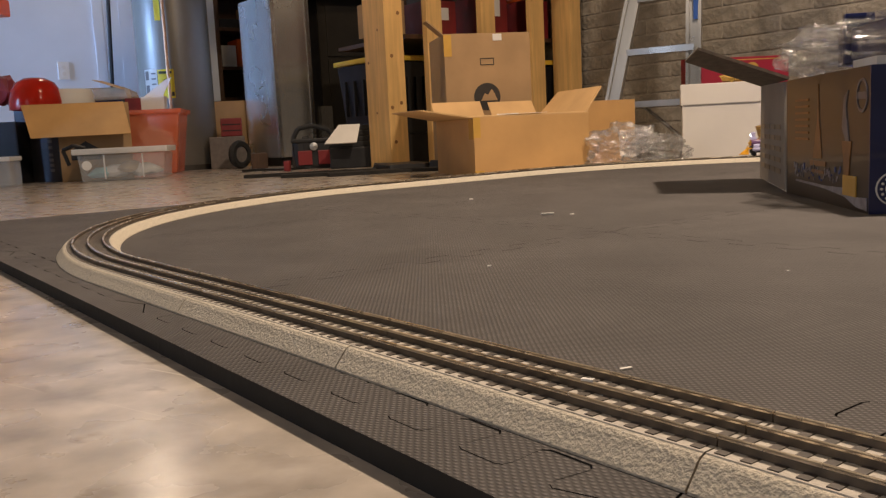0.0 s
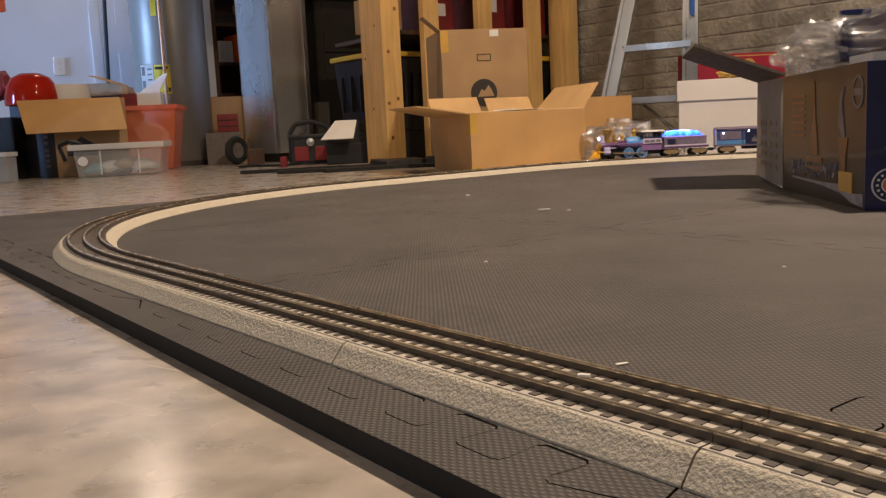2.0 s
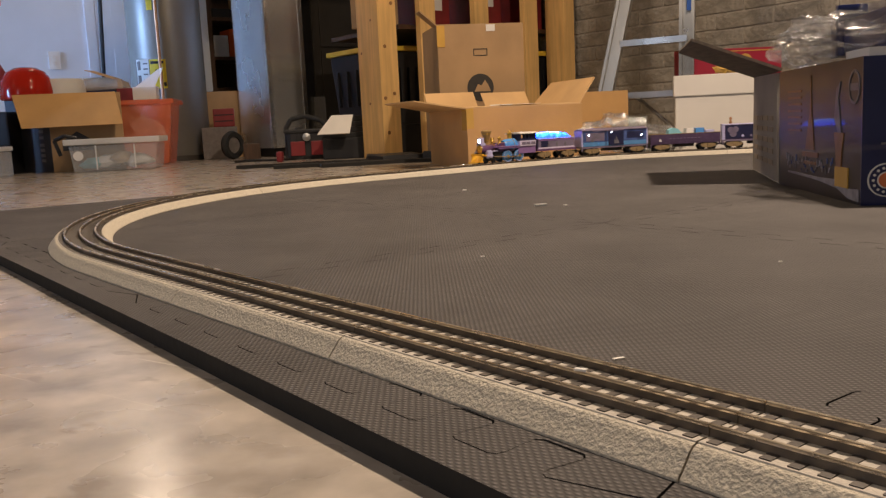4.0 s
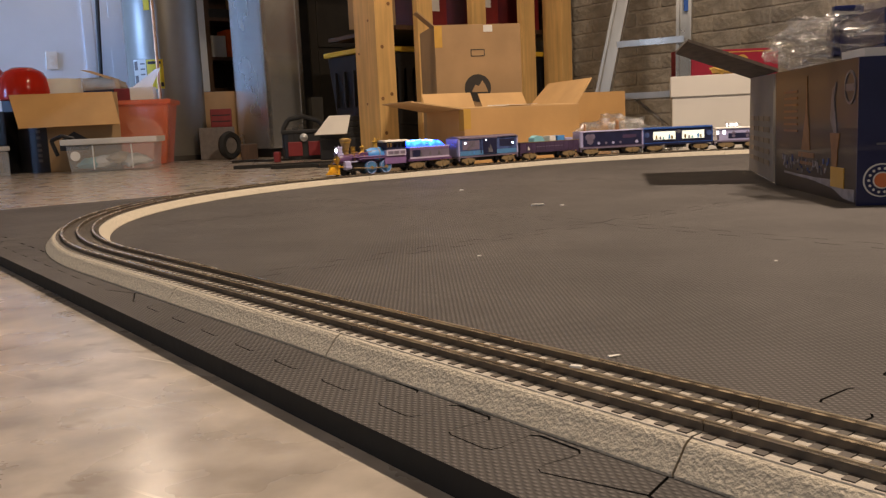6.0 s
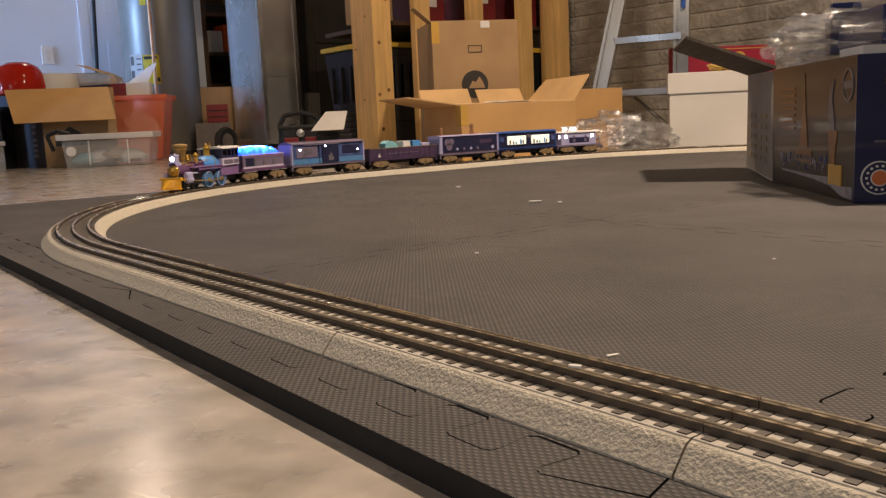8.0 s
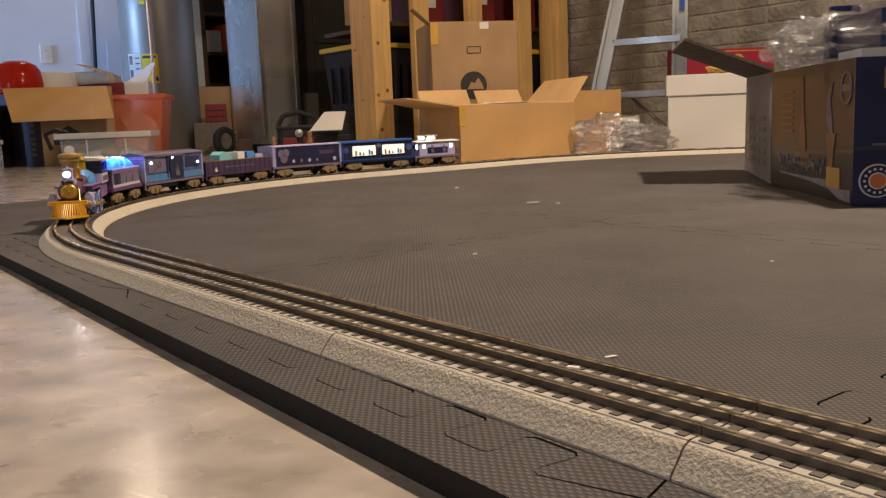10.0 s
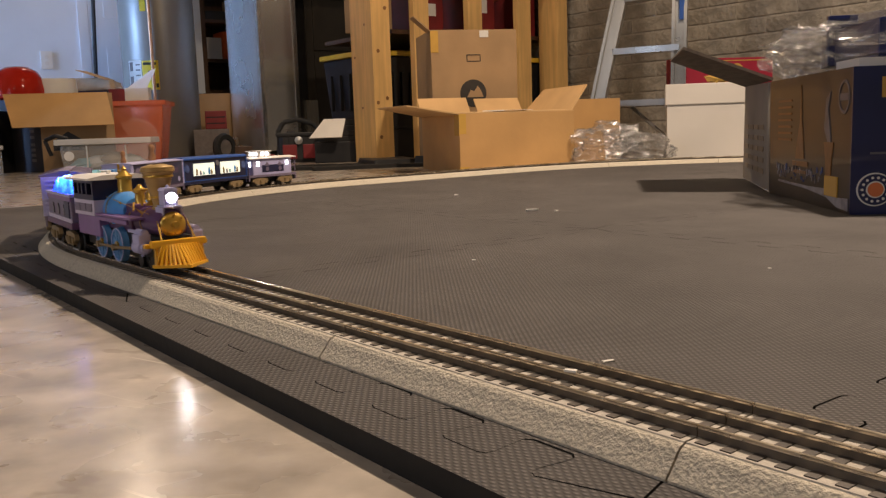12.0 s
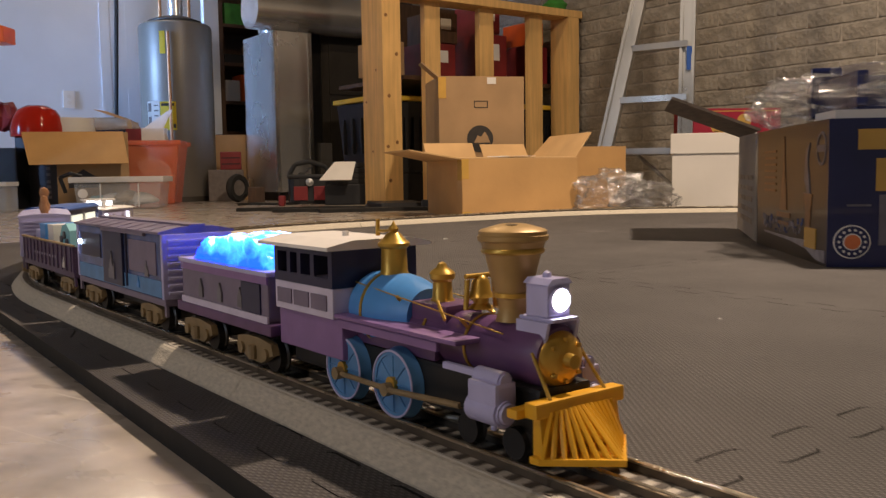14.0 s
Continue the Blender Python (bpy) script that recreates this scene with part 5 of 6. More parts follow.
def locomotive():
    t = thing("toy_locomotive", Matrix(), "purple and blue toy steam locomotive with orange cowcatcher", "toy locomotive")
    # boiler along x
    part("boiler", lathe([(0, -0.060), (0.0135, -0.060), (0.0135, 0.028), (0.0135, 0.060), (0.0, 0.060)], 32, m=pose(0, 0, 0.042, 0, 90)), M["purple"], t, "purple boiler", True)
    for x in (-0.002, 0.030):
        part("boiler_band", lathe([(0.0133, -0.0008), (0.0141, -0.0008), (0.0141, 0.0008), (0.0133, 0.0008), (0.0133, -0.0008)], 32, m=pose(x, 0, 0.042, 0, 90)), M["brass"], t, "thin gold band", True)
    sb = part("smokebox", lathe([(0.0, 0.060), (0.0148, 0.060), (0.0148, 0.074), (0.0135, 0.0765), (0, 0.0765)], 32, m=pose(0, 0, 0.042, 0, 90)), M["purple"], t, "purple smokebox ring", True)
    part("smokebox_door", lathe([(0.0, 0.085), (0.003, 0.085), (0.0034, 0.081), (0.0075, 0.0805), (0.0112, 0.0785), (0.0122, 0.0765), (0, 0.0765)], 32, m=pose(0, 0, 0.042, 0, 90)), M["brass"], sb, "gold round smokebox door", True)
    for a in (40, 90, 140, 220, 270, 320):
        part("door_bolt", rod("x", (0.0795, 0.0090 * math.cos(radians(a)), 0.042 + 0.0090 * math.sin(radians(a))), 0.0011, 0.003, 8), M["brass"], sb)
    part("firebox_dome", lathe([(0, -0.064), (0.0165, -0.064), (0.0195, -0.058), (0.0205, -0.045), (0.0190, -0.030), (0.0155, -0.018), (0.0137, -0.014), (0, -0.014)], 32, m=pose(0, 0, 0.0495, 0, 90)), M["sky"], t, "sky-blue swelling of the boiler", True)
    part("dome_band", lathe([(0.0200, -0.0465), (0.0209, -0.0465), (0.0209, -0.0445), (0.0200, -0.0445), (0.0200, -0.0465)], 32, m=pose(0, 0, 0.0495, 0, 90)), M["brass"], t, "gold band", True)
    part("valance", box(-0.062, 0.040, -0.0265, 0.0265, 0.0452, 0.0475, 0.001), M["mauve"], t, "mauve running board")
    part("saddle_block", box(-0.014, 0.014, -0.011, 0.011, 0.048, 0.0585, 0.002), M["purple"], t)
    for y in (-0.0235, 0.0235):
        part("splasher", box(-0.062, 0.024, y - 0.0012, y + 0.0012, 0.0400, 0.0445, 0.0005), M["mauve"], t)
    part("chassis", box(-0.128, 0.080, -0.0150, 0.0150, 0.010, 0.0315, 0.002), M["black"], t)
    part("under_frame", box(-0.128, -0.058, -0.024, 0.024, 0.022, 0.044, 0.001), M["mauve"], t)
    # stack
    st = part("smokestack", lathe([(0, 0.054), (0.0078, 0.055), (0.0064, 0.060), (0.0066, 0.062), (0.0082, 0.068), (0.0125, 0.086), (0.0140, 0.090), (0.0150, 0.0925), (0.0150, 0.0955), (0.0140, 0.0962), (0.006, 0.0985), (0, 0.0985)], 36, m=pose(0.048, 0, 0)), M["stack"], t, "large tan balloon smokestack", True)
    part("stack_band", lathe([(0.0072, 0.0655), (0.0088, 0.066), (0.0090, 0.068), (0.0076, 0.068)], 32, m=pose(0.048, 0, 0)), M["brass"], st, smooth=True)
    part("stack_rim", lathe([(0.0138, 0.0905), (0.0156, 0.0915), (0.0156, 0.0935), (0.0142, 0.094)], 36, m=pose(0.048, 0, 0)), M["stack"], st, smooth=True)
    part("stack_opening", rod("z", (0.051, -0.003, 0.0977), 0.0030, 0.0016, 16), M["black"], st, "dark smoke opening")
    part("stack_seam", lathe([(0.0132, 0.0855), (0.0139, 0.0862), (0.0139, 0.0872), (0.0135, 0.0880)], 36, m=pose(0.048, 0, 0)), M["brass"], st, smooth=True)
    # domes and bell
    part("steam_dome", lathe([(0, 0.066), (0.0082, 0.067), (0.0070, 0.070), (0.0066, 0.082), (0.0084, 0.0835), (0.0084, 0.085), (0.006, 0.0870), (0.0040, 0.0895), (0.002, 0.091), (0.0028, 0.0925), (0.001, 0.095), (0, 0.097)], 28, m=pose(-0.044, 0, 0)), M["brass"], t, "gold steam dome", True)
    part("whistle", bar((-0.044, 0, 0.0915), (-0.060, 0, 0.0905), 0.0008), M["brass"], t)
    part("whistle", bar((-0.059, 0, 0.088), (-0.059, 0, 0.097), 0.0012), M["brass"], t)
    part("sand_dome", lathe([(0, 0.055), (0.0068, 0.0575), (0.0050, 0.060), (0.0046, 0.068), (0.0062, 0.0695), (0.0064, 0.072), (0.0050, 0.0735), (0.0028, 0.075), (0.0020, 0.077), (0, 0.078)], 28, m=pose(-0.003, 0, 0)), M["brass"], t, "gold sand dome", True)
    bl = part("bell", lathe([(0, 0.074), (0.002, 0.0735), (0.004, 0.071), (0.0048, 0.066), (0.0065, 0.0635), (0, 0.0635)], 24, m=pose(0.026, 0, 0)), M["brass"], t, "brass bell", True)
    part("bell_yoke", bar((0.026, -0.009, 0.058), (0.026, -0.008, 0.072), 0.0013), M["brass"], bl)
    part("bell_yoke", bar((0.026, 0.009, 0.058), (0.026, 0.008, 0.072), 0.0013), M["brass"], bl)
    part("bell_yoke", bar((0.026, -0.009, 0.0735), (0.026, 0.009, 0.0735), 0.0012), M["brass"], bl)
    part("bell_stand", lathe([(0, 0.057), (0.006, 0.058), (0.0035, 0.0605), (0.0035, 0.0635), (0, 0.064)], 20, m=pose(0.026, 0, 0)), M["brass"], bl, smooth=True)
    for sy in (-1, 1):
        part("pipe", bar((0.006, sy * 0.010, 0.060), (0.018, sy * 0.015, 0.053), 0.0009), M["brass"], t)
    # headlamp
    hl = part("headlamp", box(0.063, 0.076, -0.0064, 0.0064, 0.0600, 0.0740, 0.0008), M["lilac"], t, "lilac box headlamp")
    part("lamp_roof", prism([(-0.0072, 0.0740), (0.0072, 0.0740), (0.0045, 0.0765), (-0.0045, 0.0765)], 0.062, 0.077, "x"), M["lilac"], hl)
    part("lamp_finial", lathe([(0, 0.076), (0.0020, 0.0765), (0.0016, 0.0785), (0, 0.0795)], 14, m=pose(0.069, 0, 0)), M["lilac"], hl, smooth=True)
    part("lamp_shelf", box(0.060, 0.080, -0.0075, 0.0075, 0.0584, 0.0600, 0.0005), M["lilac"], hl)
    part("lamp_lens", lathe([(0, 0.0028), (0.0025, 0.0025), (0.0042, 0.0012), (0.0048, 0), (0, 0)], 24, m=pose(0.076, 0, 0.0672, 0, 90)), M["lamp_glow"], hl, "glowing white headlamp lens", True)
    part("lamp_rim", lathe([(0.0048, 0), (0.0048, 0.0015), (0.0057, 0.0015), (0.0057, 0), (0.0048, 0)], 24, m=pose(0.076, 0, 0.0672, 0, 90)), M["lilac"], hl, smooth=True)
    for sy in (-1, 1):
        part("lamp_bracket", prism([(0.060, 0.050), (0.060, 0.0585), (0.079, 0.0585), (0.077, 0.050)], sy * 0.0085 - 0.0008, sy * 0.0085 + 0.0008), M["lilac"], hl)
        part("brace_rod", bar((0.074, sy * 0.0135, 0.046), (0.088, sy * 0.016, 0.027), 0.0008), M["brass"], t)
    # cab
    cb = part("cab", box(-0.127, -0.062, -0.027, 0.027, 0.044, 0.0605, 0.001), M["lilac_pale"], t, "pale lilac lower cab with panels")
    for sy in (-1, 1):
        for x0 in (-0.123, -0.1035, -0.084):
            part("cab_panel", box(x0, x0 + 0.0165, sy * 0.0272 - 0.0006, sy * 0.0272 + 0.0006, 0.048, 0.0565), M["lilac_grey"], cb)
        part("cab_side", box(-0.127, -0.062, sy * 0.0262 - 0.0008, sy * 0.0262 + 0.0008, 0.0605, 0.066), M["midnight"], cb)
        part("cab_side", box(-0.127, -0.062, sy * 0.0262 - 0.0008, sy * 0.0262 + 0.0008, 0.078, 0.082), M["midnight"], cb)
        for x0 in (-0.127, -0.112, -0.100, -0.085, -0.066):
            part("window_post", box(x0, x0 + 0.004, sy * 0.0262 - 0.0008, sy * 0.0262 + 0.0008, 0.066, 0.078), M["midnight"], cb)
    part("cab_front", box(-0.064, -0.062, -0.0254, 0.0254, 0.0605, 0.082), M["midnight"], cb)
    part("cab_back", box(-0.127, -0.125, -0.0254, 0.0254, 0.0605, 0.082), M["midnight"], cb)
    part("cab_roof", prism([(-0.033, 0.0815), (-0.033, 0.0835), (-0.018, 0.0865), (0.018, 0.0865), (0.033, 0.0835), (0.033, 0.0815)], -0.136, -0.056, "x"), M["roof_white"], cb, "cream cab roof")
    part("roof_knob", rod("z", (-0.092, 0, 0.0875), 0.002, 0.003, 10), M["roof_white"], cb)
    # running gear
    part("firebox", box(-0.080, 0.010, -0.0150, 0.0150, 0.0315, 0.044, 0.002), M["purple"], t)
    for x in (-0.062, -0.016):
        for sy in (-1, 1):
            spoked_wheel(t, x, sy * 0.0215, 0.0172, M["wheel_blue"])
    for sy in (-1, 1):
        y = sy * 0.0245
        part("side_rod", bar((-0.062, y, 0.0150), (-0.016, y, 0.0150), 0.0015), M["truck"], t, "tan side rod")
        part("main_rod", bar((-0.016, y + 0.001 * sy, 0.0150), (0.042, y + 0.001 * sy, 0.019), 0.0016), M["truck"], t)
        part("crank_pin", rod("y", (-0.016, y, 0.0150), 0.0034, 0.005, 12), M["truck"], t)
        part("crank_pin", rod("y", (-0.062, y, 0.0150), 0.0034, 0.005, 12), M["truck"], t)
        cy = part("cylinder", box(0.053, 0.071, sy * 0.0250 - 0.0058, sy * 0.0250 + 0.0058, 0.0235, 0.0345, 0.002), M["lilac"], t, "lilac cylinder block")
        part("cylinder_end", rod("x", (0.0615, sy * 0.0255, 0.0218), 0.0064, 0.021, 24, bevel=0.0012), M["lilac"], cy, smooth=True)
        part("cylinder_rim", lathe([(0.0, 0.0), (0.0045, 0.0), (0.0040, 0.0012), (0.0, 0.0014)], 24, m=pose(0.0720, sy * 0.0255, 0.0218, 0, 90)), M["lilac"], cy, smooth=True)
        part("cylinder_cap", rod("x", (0.0615, sy * 0.0245, 0.0350), 0.0040, 0.018, 16, bevel=0.001), M["lilac"], cy, smooth=True)
        part("drain_cock", rod("z", (0.0640, sy * 0.0255, 0.0148), 0.0014, 0.003, 10), M["lilac"], cy)
        part("handrail", bar((-0.058, sy * 0.0150, 0.0640), (0.058, sy * 0.0150, 0.0520), 0.00035), M["brass"], t, "thin brass handrail")
        for x, z in ((-0.020, 0.0601), (0.030, 0.0549)):
            part("handrail_post", bar((x, sy * 0.0115, z - 0.004), (x, sy * 0.0152, z), 0.0009), M["brass"], t)
        part("valve_bracket", box(0.030, 0.053, sy * 0.024 - 0.002, sy * 0.025 + 0.002, 0.034, 0.037, 0.0006), M["lilac"], t)
        part("piston_rod", bar((0.040, y, 0.0195), (0.054, y, 0.0195), 0.0013), M["wheel_steel"], t)
    for x in (0.038, 0.068):
        part("pilot_axle", lathe([(0.0, -0.0185), (0.0068, -0.0185), (0.0068, -0.0155), (0.0080, -0.014), (0.002, -0.013), (0.002, 0.013), (0.0080, 0.014), (0.0068, 0.0155), (0.0068, 0.0185), (0.0, 0.0185)], 20, m=pose(x, 0, 0.0068, 90)), M["black"], t, smooth=True)
    # cowcatcher
    cw = part("cowcatcher", box(0.082, 0.089, -0.0255, 0.0255, 0.0225, 0.0290, 0.001), M["pilot"], t, "orange slatted cowcatcher")
    part("front_beam", box(0.076, 0.082, -0.0295, 0.0295, 0.022, 0.0260, 0.001), M["pilot"], cw)
    for k in range(-7, 8):
        y = k / 7
        part("slat", bar((0.0885, 0.017 * y, 0.0245), (0.110 - 0.020 * abs(y), 0.0235 * y, 0.0062), 0.0012, 6), M["pilot"], cw)
    part("backing", prism([(0.084, 0.0245), (0.0875, 0.0245), (0.090, 0.0055), (0.084, 0.0055)], -0.0225, 0.0225), M["pilot"], cw)
    part("foot_rail", prism([(0.085, -0.0255), (0.090, -0.0255), (0.1125, 0.0), (0.090, 0.0255), (0.085, 0.0255)], 0.0045, 0.0072, "z"), M["pilot"], cw)
    coupler(t, -0.128, -1)
    # drawn to the 5 per cent smaller scale of this model, about the headlamp
    shrink = Matrix.Translation((0.074, 0, 0)) @ Matrix.Diagonal((0.955, 0.955, 0.930, 1)) @ Matrix.Translation((-0.074, 0, 0))
    for ob in t.children_recursive:
        ob.data.transform(shrink)
    return t


def tender():
    t = thing("toy_tender", Matrix(), "lilac toy tender heaped with glowing blue ice", "toy tender")
    part("frame", box(-0.072, 0.070, -0.0265, 0.0265, 0.0225, 0.029, 0.0012), M["purple"], t, "purple underframe")
    tk = part("tank", box(-0.066, 0.064, -0.0245, 0.0245, 0.029, 0.056, 0.0015), M["lilac_grey"], t)
    for sy in (-1, 1):
        part("side_stripe", box(-0.066, 0.064, sy * 0.0248 - 0.0006, sy * 0.0248 + 0.0006, 0.0515, 0.0565), M["mauve"], tk)
        part("side_stripe", box(-0.066, 0.064, sy * 0.0248 - 0.0006, sy * 0.0248 + 0.0006, 0.029, 0.033), M["lilac_pale"], tk)
        for k in range(3):
            part("side_mark", prism([(-0.035 + 0.03 * k, 0.035), (-0.035 + 0.03 * k, 0.041), (-0.032 + 0.03 * k, 0.047), (-0.029 + 0.03 * k, 0.041), (-0.029 + 0.03 * k, 0.035)], sy * 0.0252 - 0.0006, sy * 0.0252 + 0.0006), M["smoke"], tk)
        part("dark_panel", box(0.030, 0.055, sy * 0.0249 - 0.0006, sy * 0.0249 + 0.0006, 0.0335, 0.051), M["midnight"], tk)
    part("top_rail", box(-0.068, 0.066, -0.0262, 0.0262, 0.056, 0.059, 0.001), M["lilac"], t)
    bm = box(-0.060, 0.060, -0.0225, 0.0225, 0.055, 0.0745)
    bmesh.ops.subdivide_edges(bm, edges=bm.edges[:], cuts=14, use_grid_fill=True)
    for v in bm.verts:
        f = max(0.0, (v.co.z - 0.055) / 0.0195)
        v.co.x -= f * (0.010 if v.co.x > 0 else -0.020) * abs(v.co.x) / 0.06
        v.co.y *= 1 - 0.22 * f
        v.co.z += 0.0022 * math.sin(v.co.x * 55 + 1) * f
    crumple(bm, 0.0022, 160, 4)
    part("ice_block", bm, M["ice"], t, "blue glowing heap of clear plastic ice")
    for x in (-0.044, 0.042):
        truck(t, x)
    coupler(t, -0.072, -1)
    coupler(t, 0.070, 1)
    return t


def car_base(name, half, label, category, mat):
    t = thing(name, Matrix(), label, category)
    part("underframe", box(-half, half, -0.0255, 0.0255, 0.0205, 0.0255, 0.001), M[mat], t)
    part("tank_box", box(-0.03, 0.03, -0.012, 0.012, 0.011, 0.0205, 0.002), M["black"], t)
    for x in (-half + 0.036, half - 0.036):
        truck(t, x)
    coupler(t, -half, -1)
    coupler(t, half, 1)
    for x in (-half, half):
        for sy in (-1, 1):
            part("step", box(x - 0.004 if x > 0 else x, x if x > 0 else x + 0.004, sy * 0.024 - 0.001, sy * 0.024 + 0.001, 0.013, 0.0205), M[mat], t)
    return t


def castle(parent, x, sy, y, z, k, mat):
    pts = [(-1, 0), (-1, 1), (-0.6, 1), (-0.6, 1.6), (-0.35, 2.2), (-0.1, 1.6), (-0.1, 2.2), (0.1, 3), (0.3, 2.2), (0.3, 1.3), (0.6, 1.3), (0.8, 1.9), (1, 1.3), (1, 0)]
    part("side_shape", prism([(x + a * k, z + b * k) for a, b in pts], sy * y - 0.0004, sy * y + 0.0004), M[mat], parent)


def boxcar():
    h = 0.110
    t = car_base("toy_boxcar", h, "lilac-ended toy boxcar with blue printed sides and white light", "toy boxcar", "lilac_grey")
    b = part("body", box(-h + 0.004, h - 0.004, -0.0255, 0.0255, 0.0255, 0.0725, 0.001), M["car_steel"], t, "blue-grey printed sides")
    part("roof", prism([(-0.0285, 0.0725), (-0.0285, 0.0742), (-0.012, 0.0775), (0.012, 0.0775), (0.0285, 0.0742), (0.0285, 0.0725)], -h + 0.001, h - 0.001, "x"), M["lilac_grey"], t, "lilac-grey roof")
    part("roof_walk", box(-h, h, -0.006, 0.006, 0.0775, 0.079), M["lilac_grey"], t)
    for k in range(1, 9):
        part("roof_seam", prism([(-0.0287, 0.0725), (-0.0287, 0.0746), (-0.012, 0.0779), (0.012, 0.0779), (0.0287, 0.0746), (0.0287, 0.0725)], -h + k * 0.0244, -h + k * 0.0244 + 0.0012, "x"), M["lilac_grey"], t)
    for sx in (-1, 1):
        e = part("end_wall", box(min(sx * h, sx * (h - 0.004)), max(sx * h, sx * (h - 0.004)), -0.0265, 0.0265, 0.0255, 0.0725, 0.0008), M["lilac"], t, "ribbed lilac end")
        for k in range(8):
            part("end_rib", box(min(sx * h, sx * (h + 0.002)), max(sx * h, sx * (h + 0.002)), -0.023, 0.023, 0.029 + k * 0.0053, 0.0315 + k * 0.0053, 0.0006), M["lilac"], e)
    for sy in (-1, 1):
        part("lower_band", box(-h + 0.005, h - 0.005, sy * 0.0258 - 0.0004, sy * 0.0258 + 0.0004, 0.0265, 0.0385), M["wheel_blue"], b, "muted blue lower band")
        d = part("sliding_door", box(-0.028, 0.022, sy * 0.0268 - 0.0010, sy * 0.0268 + 0.0010, 0.0275, 0.0700, 0.0005), M["midnight"], t, "dark sliding door")
        castle(d, -0.004, sy, 0.0282, 0.032, 0.0075, "smoke")
        part("door_track", box(-0.03, 0.075, sy * 0.0272 - 0.0012, sy * 0.0272 + 0.0012, 0.0702, 0.0722), M["lilac_grey"], t)
        part("door_bar", bar((0.030, sy * 0.0268, 0.029), (0.030, sy * 0.0268, 0.070), 0.001), M["midnight"], t)
        part("side_shape", box(-0.095, -0.040, sy * 0.0259 - 0.0004, sy * 0.0259 + 0.0004, 0.046, 0.066), M["midnight"], b)
        part("side_shape", box(0.035, 0.095, sy * 0.0259 - 0.0004, sy * 0.0259 + 0.0004, 0.042, 0.066), M["lilac_grey"], b)
        castle(b, 0.075, sy, 0.0264, 0.04, 0.004, "smoke")
        castle(b, 0.055, sy, 0.0264, 0.03, 0.003, "sky")
    bm = letters("50", 0.022)
    bm.transform(pose(0.062, 0.0268, 0.055, 90, 0, 180))
    part("side_number", bm, M["smoke"], b)
    for x, sy, z in ((0.086, 1, 0.060), (0.012, 1, 0.066), (-0.088, 1, 0.054), (-0.098, -1, 0.057)):
        part("white_lamp", rod("y", (x, sy * 0.0268, z), 0.0021, 0.0022, 14), M["led_white"], t, "small bright white lamp")
    return t


def gondola():
    h = 0.107
    t = car_base("toy_gondola", h, "dark plum toy gondola car with gold-edged rim", "toy gondola", "plum")
    part("floor", box(-h + 0.002, h - 0.002, -0.024, 0.024, 0.0255, 0.0275), M["plum"], t)
    for sy in (-1, 1):
        w = part("side_wall", box(-h, h, sy * 0.0250 - 0.0012, sy * 0.0250 + 0.0012, 0.0255, 0.0500, 0.0005), M["plum"], t)
        part("rim", box(-h - 0.001, h + 0.001, sy * 0.0255 - 0.0018, sy * 0.0255 + 0.0018, 0.050, 0.0518, 0.0004), M["truck"], t, "tan rim strip")
        for k in range(13):
            x = -h + 0.006 + k * (2 * h - 0.012) / 12
            part("side_rib", box(x - 0.001, x + 0.001, sy * 0.0266 - 0.0007, sy * 0.0266 + 0.0007, 0.0265, 0.0495), M["plum"], w)
        for k in range(9):
            part("side_print", box(-0.045 + k * 0.011, -0.038 + k * 0.011, sy * 0.0275 - 0.0003, sy * 0.0275 + 0.0003, 0.036, 0.0385), M["lilac_grey"], w)
        castle(w, 0.078, sy, 0.0277, 0.029, 0.0035, "roof_white")
    for sx in (-1, 1):
        part("end_wall", box(min(sx * h, sx * (h - 0.0025)), max(sx * h, sx * (h - 0.0025)), -0.0238, 0.0238, 0.0255, 0.0500), M["plum"], t)
    ld = part("load", box(-0.060, -0.035, -0.018, 0.018, 0.0275, 0.066, 0.001), M["sky"], t, "sky-blue block load")
    part("load", box(-0.092, -0.066, -0.016, 0.016, 0.0275, 0.0585, 0.002), M["lilac"], t, "lilac block load")
    part("load", box(-0.028, -0.006, -0.017, 0.017, 0.0275, 0.066, 0.001), M["roof_white"], t, "white block load")
    part("load", prism([(0.005, 0.0275), (0.008, 0.052), (0.020, 0.066), (0.036, 0.069), (0.048, 0.062), (0.052, 0.0275)], -0.014, 0.014), M["teal"], t, "pale teal rounded load")
    for x, z in ((0.018, 0.052), (0.030, 0.057), (0.040, 0.050)):
        part("load_spot", rod("y", (x, -0.0145, z), 0.004, 0.002, 14), M["smoke"], ld)
    return t


